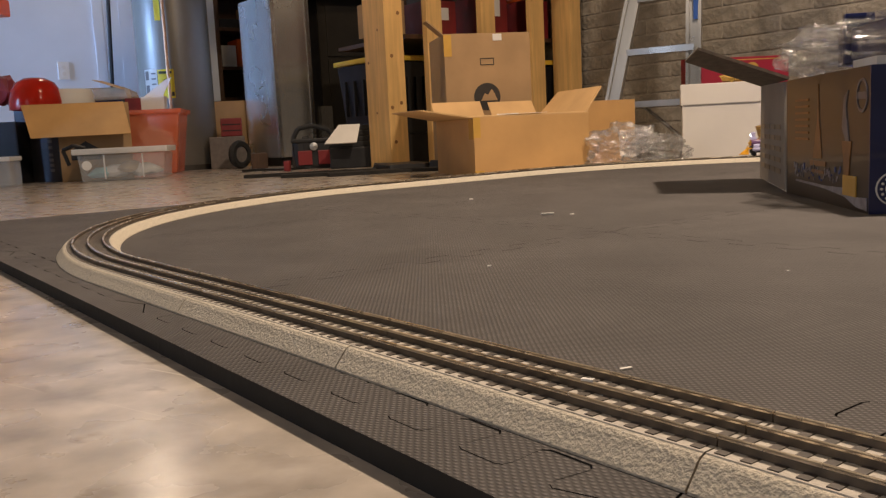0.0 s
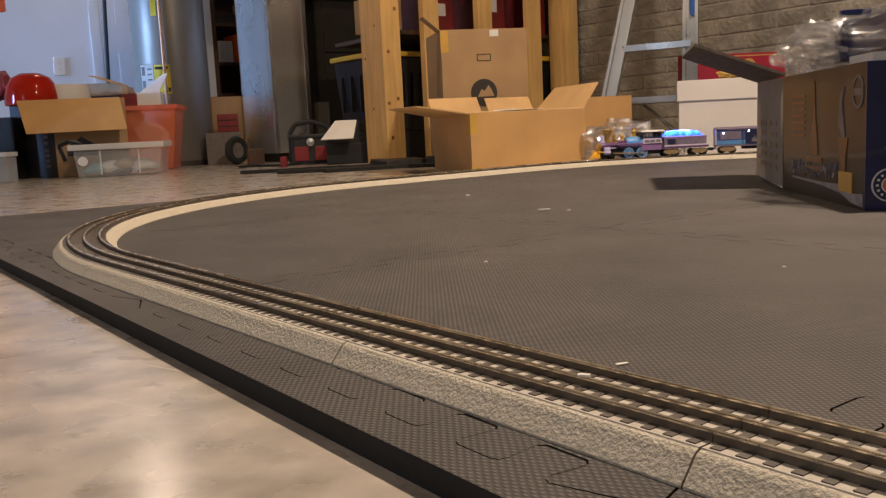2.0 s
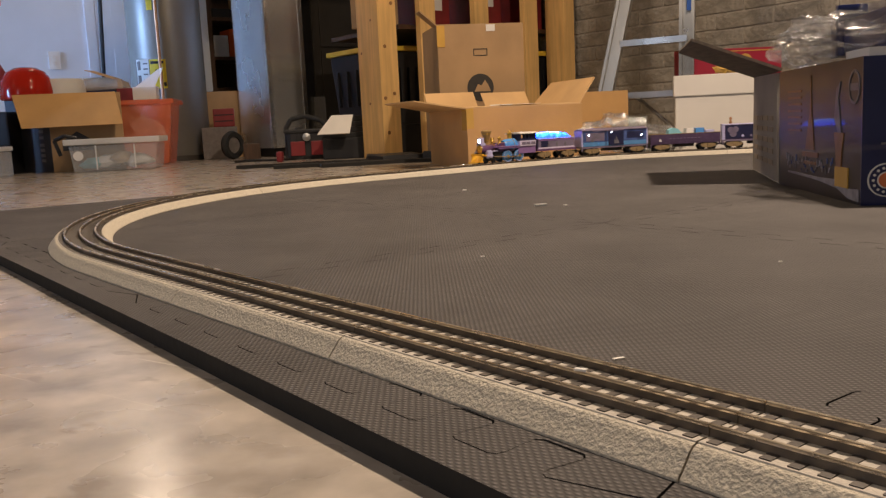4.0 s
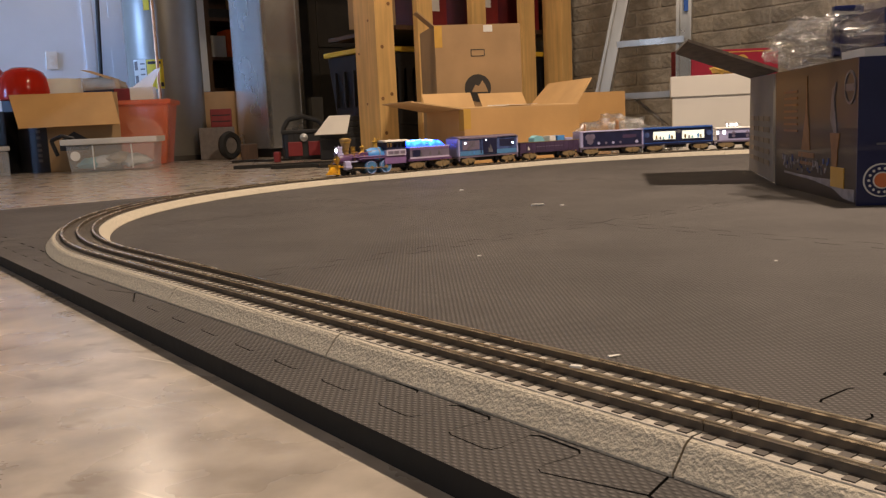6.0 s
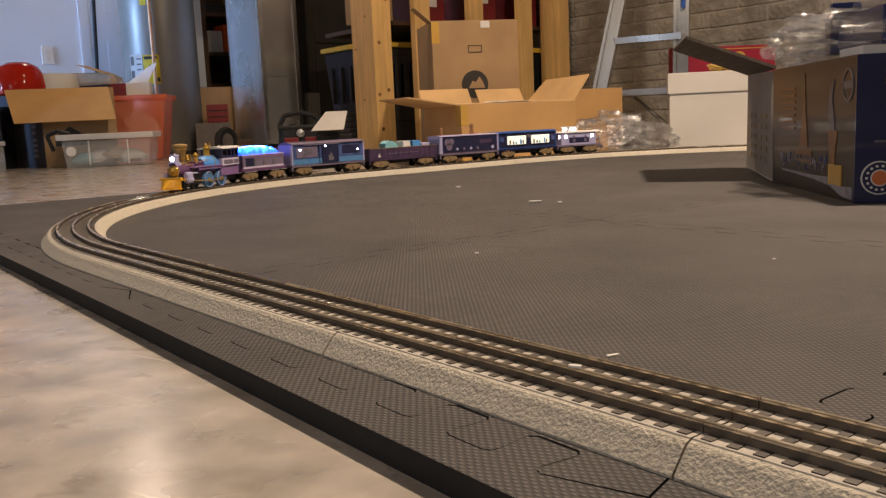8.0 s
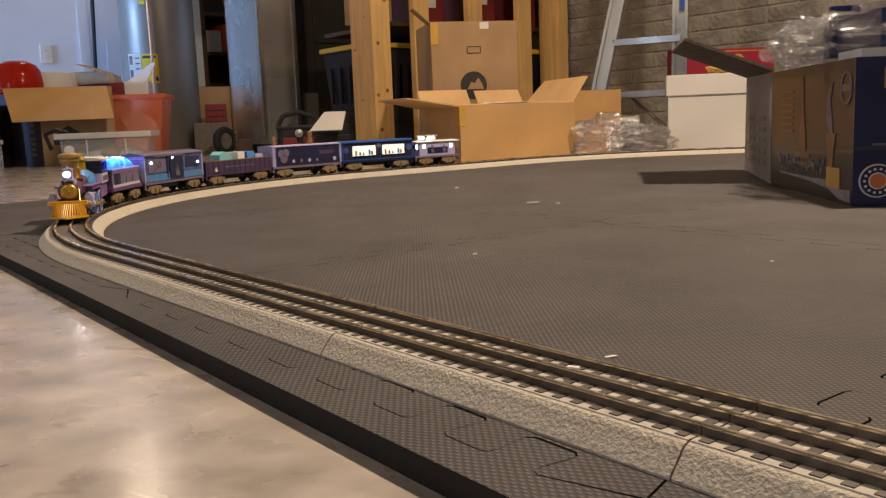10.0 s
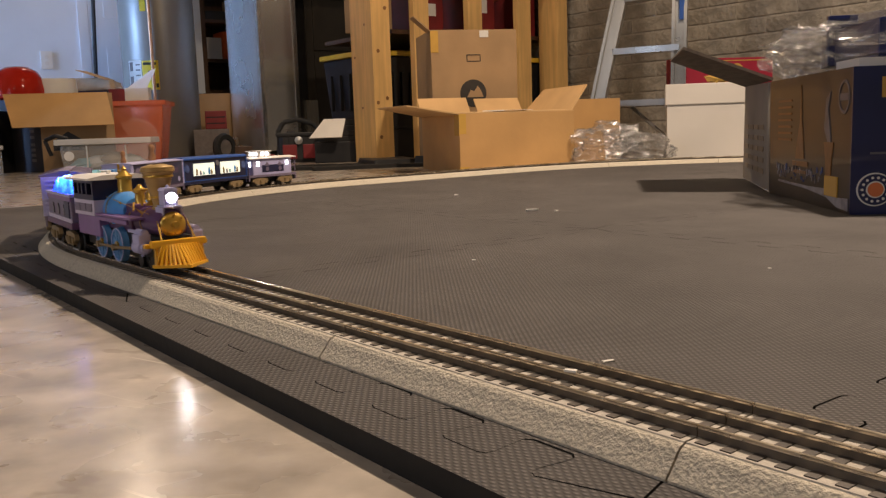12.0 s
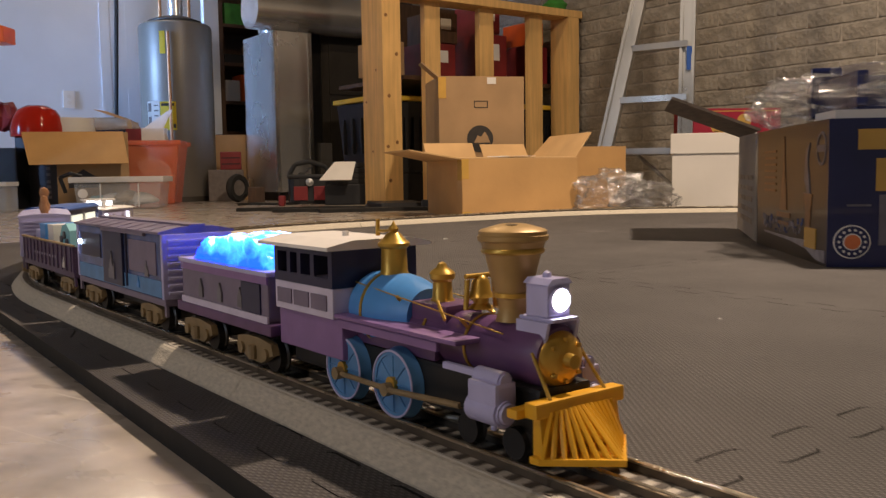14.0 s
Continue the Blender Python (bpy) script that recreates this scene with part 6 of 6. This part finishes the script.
def stock_car():
    h = 0.105
    t = car_base("toy_parade_car", h, "lilac-framed toy boxcar with dark purple printed sides", "toy boxcar", "lilac_grey")
    b = part("body", box(-h + 0.004, h - 0.004, -0.0255, 0.0255, 0.0255, 0.0700, 0.001), M["plum"], t)
    part("roof", prism([(-0.0282, 0.0700), (-0.0282, 0.0716), (-0.012, 0.0735), (0.012, 0.0735), (0.0282, 0.0716), (0.0282, 0.0700)], -h, h, "x"), M["lilac"], t, "pale lilac roof")
    for sx in (-1, 1):
        e = part("end_wall", box(min(sx * h, sx * (h - 0.005)), max(sx * h, sx * (h - 0.005)), -0.0265, 0.0265, 0.0255, 0.0700, 0.0008), M["lilac"], t, "ribbed lilac end")
        for k in range(9):
            part("end_rib", box(min(sx * h, sx * (h + 0.0018)), max(sx * h, sx * (h + 0.0018)), -0.024, 0.024, 0.0285 + k * 0.0044, 0.0305 + k * 0.0044), M["lilac"], e)
    for sy in (-1, 1):
        part("corner_post", box(h - 0.008, h - 0.004, sy * 0.0262 - 0.001, sy * 0.0262 + 0.001, 0.0255, 0.0700), M["lilac"], t)
        part("print_panel", box(-h + 0.008, h - 0.010, sy * 0.0258 - 0.0004, sy * 0.0258 + 0.0004, 0.0285, 0.0680), M["midnight"], b, "midnight-blue printed panel")
        for x, r, z in ((0.080, 0.009, 0.055), (0.066, 0.009, 0.056), (0.073, 0.010, 0.043)):
            part("side_shape", rod("y", (x, sy * 0.0264, z), r, 0.0008, 20), M["lilac_grey"], b)
        for k in range(4):
            part("side_shape", rod("y", (0.045 - k * 0.024, sy * 0.0264, 0.036), 0.004, 0.0008, 14), M["lilac_grey" if k % 2 else "lilac"], b)
        part("side_shape", box(-0.080, -0.035, sy * 0.0264 - 0.0004, sy * 0.0264 + 0.0004, 0.048, 0.058), M["plum"], b)
        part("side_shape", rod("y", (-0.082, sy * 0.0264, 0.036), 0.005, 0.0008, 14), M["lilac"], b)
    for x, k, mat in ((0.078, 0.7, "copper"), (-0.030, 1.0, "copper")):
        part("figurine", lathe([(0, 0.0), (0.006 * k, 0.0), (0.007 * k, 0.006 * k), (0.0042 * k, 0.014 * k), (0.0048 * k, 0.018 * k), (0.0062 * k, 0.0225 * k), (0.0045 * k, 0.028 * k), (0, 0.030 * k)], 18, m=pose(x, 0, 0.0735)), M[mat], t, "small brown figure on the roof", True)
    return t


def coach():
    h = 0.1075
    t = car_base("toy_coach", h, "deep blue toy coach with two glowing picture windows", "toy coach", "midnight")
    b = part("body", box(-h + 0.002, h - 0.002, -0.0255, 0.0255, 0.0255, 0.0690, 0.0012), M["midnight"], t)
    part("roof", prism([(-0.0285, 0.0690), (-0.0285, 0.0715), (-0.022, 0.0745), (0.022, 0.0745), (0.0285, 0.0715), (0.0285, 0.0690)], -h, h, "x"), M["car_blue"], t, "bright blue roof")
    for sx in (-1, 1):
        e = part("end_wall", box(min(sx * h, sx * (h - 0.003)), max(sx * h, sx * (h - 0.003)), -0.0268, 0.0268, 0.0255, 0.0690, 0.0006), M["car_blue"], t, "blue end wall")
        part("end_door", box(min(sx * h, sx * (h + 0.001)), max(sx * h, sx * (h + 0.001)), -0.008, 0.008, 0.027, 0.062), M["midnight"], e)
    for sy in (-1, 1):
        for x in (-0.047, 0.042):
            w = part("window", box(x - 0.034, x + 0.034, sy * 0.0262 - 0.0008, sy * 0.0262 + 0.0008, 0.037, 0.0615, 0.0005), M["window_glow"], t, "glowing picture window")
            for k, (dx, hh, mt) in enumerate(((-0.026, 0.012, "truck"), (-0.018, 0.016, "sky"), (0.010, 0.010, "lilac_grey"), (0.022, 0.014, "truck"), (0.0, 0.008, "teal"))):
                part("window_scene", prism([(x + dx, 0.038), (x + dx, 0.038 + hh * 0.7), (x + dx + 0.003, 0.038 + hh), (x + dx + 0.006, 0.038 + hh * 0.7), (x + dx + 0.006, 0.038)], sy * 0.0272 - 0.0003, sy * 0.0272 + 0.0003), M[mt], w)
            for z0, z1 in ((0.0350, 0.0370), (0.0615, 0.0632)):
                part("window_frame", box(x - 0.036, x + 0.036, sy * 0.0266 - 0.001, sy * 0.0266 + 0.001, z0, z1), M["midnight"], w)
        part("medallion", rod("y", (-0.0025, sy * 0.0264, 0.060), 0.006, 0.001, 18), M["smoke"], b, "pale round medallion")
        for x in (-0.096, 0.096):
            part("side_shape", rod("y", (x, sy * 0.0259, 0.052), 0.008, 0.0009, 16), M["car_steel"], b)
        part("sill_band", box(-h + 0.003, h - 0.003, sy * 0.0259 - 0.0005, sy * 0.0259 + 0.0005, 0.0262, 0.0285), M["car_blue"], b)
    return t


def caboose():
    h = 0.075
    t = car_base("toy_caboose", h, "lilac toy caboose with white roof and lit cupola", "toy caboose", "lilac_grey")
    b = part("body", box(-h + 0.016, h - 0.014, -0.0250, 0.0250, 0.0255, 0.0610, 0.001), M["lilac"], t)
    part("roof", prism([(-0.0285, 0.0610), (-0.0285, 0.0625), (-0.010, 0.0655), (0.010, 0.0655), (0.0285, 0.0625), (0.0285, 0.0610)], -h + 0.002, h - 0.002, "x"), M["roof_white"], t, "white curved roof")
    cp = part("cupola", box(0.000, 0.034, -0.0185, 0.0185, 0.0640, 0.0765, 0.001), M["roof_white"], t, "white cupola with lit windows")
    part("cupola_roof", box(-0.003, 0.037, -0.0215, 0.0215, 0.0765, 0.0790, 0.001), M["roof_white"], cp)
    for sy in (-1, 1):
        for x in (0.007, 0.020):
            part("cupola_window", box(x, x + 0.008, sy * 0.0187 - 0.0006, sy * 0.0187 + 0.0006, 0.0685, 0.0755), M["cupola_glow"], cp, "lit cupola window")
        for x in (-0.045, 0.046):
            part("window", box(x - 0.004, x + 0.004, sy * 0.0252 - 0.0006, sy * 0.0252 + 0.0006, 0.045, 0.055), M["cupola_glow"], t, "lit side window")
        part("print_panel", box(-0.034, 0.034, sy * 0.0252 - 0.0004, sy * 0.0252 + 0.0004, 0.031, 0.047), M["midnight"], b, "dark printed band")
        for x in (-0.022, 0.018):
            part("side_shape", prism([(x - 0.008, 0.045), (x, 0.054), (x + 0.008, 0.045)], sy * 0.0254 - 0.0004, sy * 0.0254 + 0.0004), M["lilac_grey"], b)
            part("side_shape", rod("y", (x, sy * 0.0258, 0.038), 0.005, 0.0008, 14), M["lilac_grey"], b)
    for sx in (-1, 1):
        part("cupola_window", box(0.0335 if sx > 0 else -0.0005, 0.0345 if sx > 0 else 0.0005, -0.012, 0.012, 0.0685, 0.0755), M["cupola_glow"], cp)
        for y in (-0.014, 0.0, 0.014):
            xx = h - 0.0138 if sx > 0 else -h + 0.0158
            part("end_window", box(xx - 0.0006, xx + 0.0006, y - 0.0035, y + 0.0035, 0.044, 0.055), M["cupola_glow"] if y else M["midnight"], t)
        for sy in (-1, 1):
            part("end_rail", bar((sx * (h - 0.002), sy * 0.023, 0.0255), (sx * (h - 0.002), sy * 0.023, 0.0610), 0.001), M["lilac_grey"], t)
        part("end_rail", bar((sx * (h - 0.002), -0.023, 0.040), (sx * (h - 0.002), 0.023, 0.040), 0.001), M["lilac_grey"], t)
    return t


# thing, distance of its centre behind the headlamp, half the distance between its trucks
TRAIN = [(locomotive(), 0.078, 0.045), (tender(), 0.272, 0.043), (boxcar(), 0.480, 0.074), (gondola(), 0.7125, 0.071), (stock_car(), 0.936, 0.069), (coach(), 1.1535, 0.072), (caboose(), 1.346, 0.039)]


# ---- small things on the mat ----
for x, y, z, a, lx, ly in ((0.164, 1.345, MAT, 10, 0.019, 0.009), (0.0975, 0.4685, MAT, 20, 0.0075, 0.0028), (0.20, 1.33, MAT, 40, 0.006, 0.004), (0.045, 0.86, MAT, 0, 0.004, 0.003), (0.06, 1.72, MAT, 0, 0.008, 0.006), (-0.55, 1.30, MAT, 0, 0.006, 0.005), (0.30, 0.75, MAT, 0, 0.003, 0.002)):
    bm = box(-lx / 2, lx / 2, -ly / 2, ly / 2, 0, ly * 0.35, ly * 0.12)
    solo("paper_scrap", crumple(bm, ly * 0.1, 200), M["paper"], pose(x, y, z, 0, 0, a), "tiny torn white scrap lying on the foam", "scrap")
p, h = track_at(0.271)
solo("paper_scrap", box(-0.003, 0.003, -0.0014, 0.0014, 0, 0.0012, 0.0004), M["paper"], Matrix.Translation(p + Vector((0.0, 0.0, MAT + RAIL_TOP)) + Vector((math.sin(h), -math.cos(h), 0)) * -0.0) @ Matrix.Rotation(h + 0.4, 4, "Z"),
     "tiny torn white scrap lying on the rail", "scrap")


# ---- the foam mat: interlocking tiles and toothed borders ----
U_SEAMS = [1.8787 - 0.5626 * k for k in range(7)]
N_SEAMS = [0.2280 + 0.5860 * k for k in range(5)]
foam_mat = thing("foam_mat", Matrix(), "dark grey interlocking foam floor mat with toothed seams", "foam mat")


def seam(p, q, teeth, amp, phase):
    """Points from p to q along a jigsaw seam; the offset is to the left of p to q."""
    d = q - p
    nrm = Vector((-d.y, d.x)).normalized()
    pts = [p.copy()]
    for i in range(teeth):
        b, w = (i + 0.25) / teeth, 1.0 / teeth
        for f, o in ((-0.03, -1), (0.035, -0.8), (0.03, -0.4), (0.0, 0.55), (0.02, 0.88), (0.08, 1), (0.47, 1), (0.53, 0.88), (0.55, 0.55), (0.52, -0.4), (0.515, -0.8), (0.57, -1)):
            t = b + f * w
            if 0.035 < t < 0.965:
                pts.append(p + d * t + nrm * amp * o * phase)
    return pts


def edge_points(a, b, kind):
    """The seam between two corners, always generated in the same sense so that neighbours match."""
    a, b = Vector(a), Vector(b)
    if kind == "flat":
        return [a]
    fwd = (b.x + b.y) > (a.x + a.y)
    lo, hi = (a, b) if fwd else (b, a)
    pts = seam(lo, hi, 10, 0.0135, -1) + [hi]
    return pts[:-1] if fwd else pts[::-1][:-1]


def foam_piece(name, corners, kinds, label=""):
    """corners in (u, n), counter-clockwise; kinds of the four sides."""
    pts = []
    for i in range(4):
        pts += edge_points(corners[i], corners[(i + 1) % 4], kinds[i])
    c = sum((Vector(p) for p in corners), Vector((0, 0))) / 4
    w = max(abs(corners[0][0] - corners[2][0]), 0.01), max(abs(corners[0][1] - corners[2][1]), 0.01)
    pts = [Vector((c.x + (p.x - c.x) * (1 - (0.0 if "border" in name else 0.0013) / w[0]), c.y + (p.y - c.y) * (1 - 0.0013 / w[1]))) for p in pts]
    bm = bmesh.new()
    low = [bm.verts.new(un(p.x, p.y, 0.0)) for p in pts]
    top = [bm.verts.new(un(p.x, p.y, MAT)) for p in pts]
    f = bm.faces.new(top)
    g = bm.faces.new(low)
    sides = []
    for i in range(len(pts)):
        j = (i + 1) % len(pts)
        sides.append(bm.faces.new((low[i], low[j], top[j], top[i])))
    bmesh.ops.recalc_face_normals(bm, faces=bm.faces)
    bmesh.ops.triangulate(bm, faces=[f, g])
    # sides take the dark copy, their shade put into the colour
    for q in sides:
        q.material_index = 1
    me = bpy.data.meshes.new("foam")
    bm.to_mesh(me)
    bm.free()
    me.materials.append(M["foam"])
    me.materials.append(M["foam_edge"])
    ob = new(name, me)
    ob.parent = foam_mat
    if label:
        tagged(ob, label)
    return ob


EDGE_N, END_N, EDGE_U, END_U = 0.1930, 2.63, 1.958, U_SEAMS[-1] - 0.06
for i in range(6):
    u1, u0 = U_SEAMS[i], U_SEAMS[i + 1]
    for j in range(4):
        n0, n1 = N_SEAMS[j], N_SEAMS[j + 1]
        foam_piece("tile", ((u0, n0), (u1, n0), (u1, n1), (u0, n1)), ("t", "t", "t", "t"))
    foam_piece("border_strip", ((u0, EDGE_N), (u1, EDGE_N), (u1, N_SEAMS[0]), (u0, N_SEAMS[0])), ("flat", "flat", "t", "flat"), "narrow foam border strip")
    foam_piece("border_strip", ((u0, N_SEAMS[-1]), (u1, N_SEAMS[-1]), (u1, END_N), (u0, END_N)), ("t", "flat", "flat", "flat"), "narrow foam border strip")
for j in range(4):
    n1 = N_SEAMS[j + 1]
    foam_piece("border_strip", ((U_SEAMS[0], N_SEAMS[j]), (EDGE_U, N_SEAMS[j]), (EDGE_U, n1), (U_SEAMS[0], n1)), ("flat", "flat", "flat", "t"), "narrow foam border strip")
    foam_piece("border_strip", ((END_U, N_SEAMS[j]), (U_SEAMS[-1], N_SEAMS[j]), (U_SEAMS[-1], n1), (END_U, n1)), ("flat", "t", "flat", "flat"), "narrow foam border strip")
foam_piece("corner_piece", ((U_SEAMS[0], EDGE_N), (EDGE_U, EDGE_N), (EDGE_U, N_SEAMS[0]), (U_SEAMS[0], N_SEAMS[0])), ("flat", "flat", "flat", "flat"))

# ---- track sections with their ties ----
for kind, s0, s1 in SECTIONS:
    track_section(kind, s0, s1)

# ---- bricks of the painted wall ----
BR_L, BR_H, BR_J = 0.295, 0.072, 0.009
rng = random.Random(4)
BRICKS = []
for k in range(4):
    bm = box(-(BR_L - BR_J) / 2, (BR_L - BR_J) / 2, -0.02, 0.0, -(BR_H - BR_J) / 2, (BR_H - BR_J) / 2, 0.004)
    crumple(bm, 0.0022, 22, k)
    BRICKS.append(mesh_of(bm, M["brick"], True))
WM = Matrix.Rotation(ROOM, 4, "Z")
rows = []
for r in range(int(2.35 / BR_H)):
    for c in range(36):
        u = -4.0 + c * BR_L + (BR_L / 2 if r % 2 else 0)
        if u < WALL_U - 0.1:
            rows.append((u, (r + 0.5) * BR_H))
near = [q for q in rows if 0.3 < q[0] < 4.4 and q[1] < 1.45]
near = near[:300]
for u, z in near:
    piece("brick", rng.choice(BRICKS), brick_wall, Matrix.Translation(un(u, WALL_N + 0.0, z)) @ WM @ Matrix.Diagonal((1, 1, 1, 1)) @ pose(0, 0.0, 0, 0, rng.uniform(-0.4, 0.4), 0) @ Matrix.Translation((0, 0.0, 0)))
taken = set(near)
quads, verts = [], []
for u, z in rows:
    if (u, z) in taken:
        continue
    a, b, c, d = u - (BR_L - BR_J) / 2, u + (BR_L - BR_J) / 2, z - (BR_H - BR_J) / 2, z + (BR_H - BR_J) / 2
    k = len(verts)
    for n_ in (WALL_N, WALL_N + 0.02):
        verts += [tuple(un(*q)) for q in ((a, n_, c), (b, n_, c), (b, n_, d), (a, n_, d))]
    quads += [(k, k + 1, k + 2, k + 3), (k, k + 4, k + 5, k + 1), (k + 1, k + 5, k + 6, k + 2), (k + 2, k + 6, k + 7, k + 3), (k + 3, k + 7, k + 4, k)]
me = bpy.data.meshes.new("bricks")
me.from_pydata(verts, [], quads)
me.materials.append(M["brick"])
ob = new("brick_rest", me)
ob.parent = brick_wall
tagged(ob, kind="stuff")


# ---- what moves ----
LAMP = [(0.0, 3.640), (1.0, 3.406), (2.0, 3.174), (3.0, 2.958), (4.0, 2.745), (5.0, 2.525), (6.0, 2.290), (7.0, 2.040), (8.0, 1.775), (9.0, 1.515), (10.0, 1.258), (11.0, 0.998), (12.0, 0.738), (13.0, 0.474), (14.0, 0.200)]


def lamp_at(t):
    k = min(int(t), len(LAMP) - 2)
    f = t - LAMP[k][0]
    p1, p2 = LAMP[k][1], LAMP[k + 1][1]
    p0 = LAMP[k - 1][1] if k else 2 * p1 - p2
    p3 = LAMP[k + 2][1] if k + 2 < len(LAMP) else 2 * p2 - p1
    return p1 + 0.5 * f * (p2 - p0 + f * (2 * p0 - 5 * p1 + 4 * p2 - p3 + f * (3 * (p1 - p2) + p3 - p0)))


def motions():
    for ob, back, half in TRAIN:
        rows = []
        for i in range(57):
            t = i * 0.25
            s = lamp_at(t) + back
            a, b = track_at(s - half)[0], track_at(s + half)[0]
            d = a - b
            c = (a + b) / 2
            rows.append((t, pose(c.x, c.y, MAT + RAIL_TOP, 0, 0, math.degrees(math.atan2(d.y, d.x)))))
        walk(ob, rows)


motions()
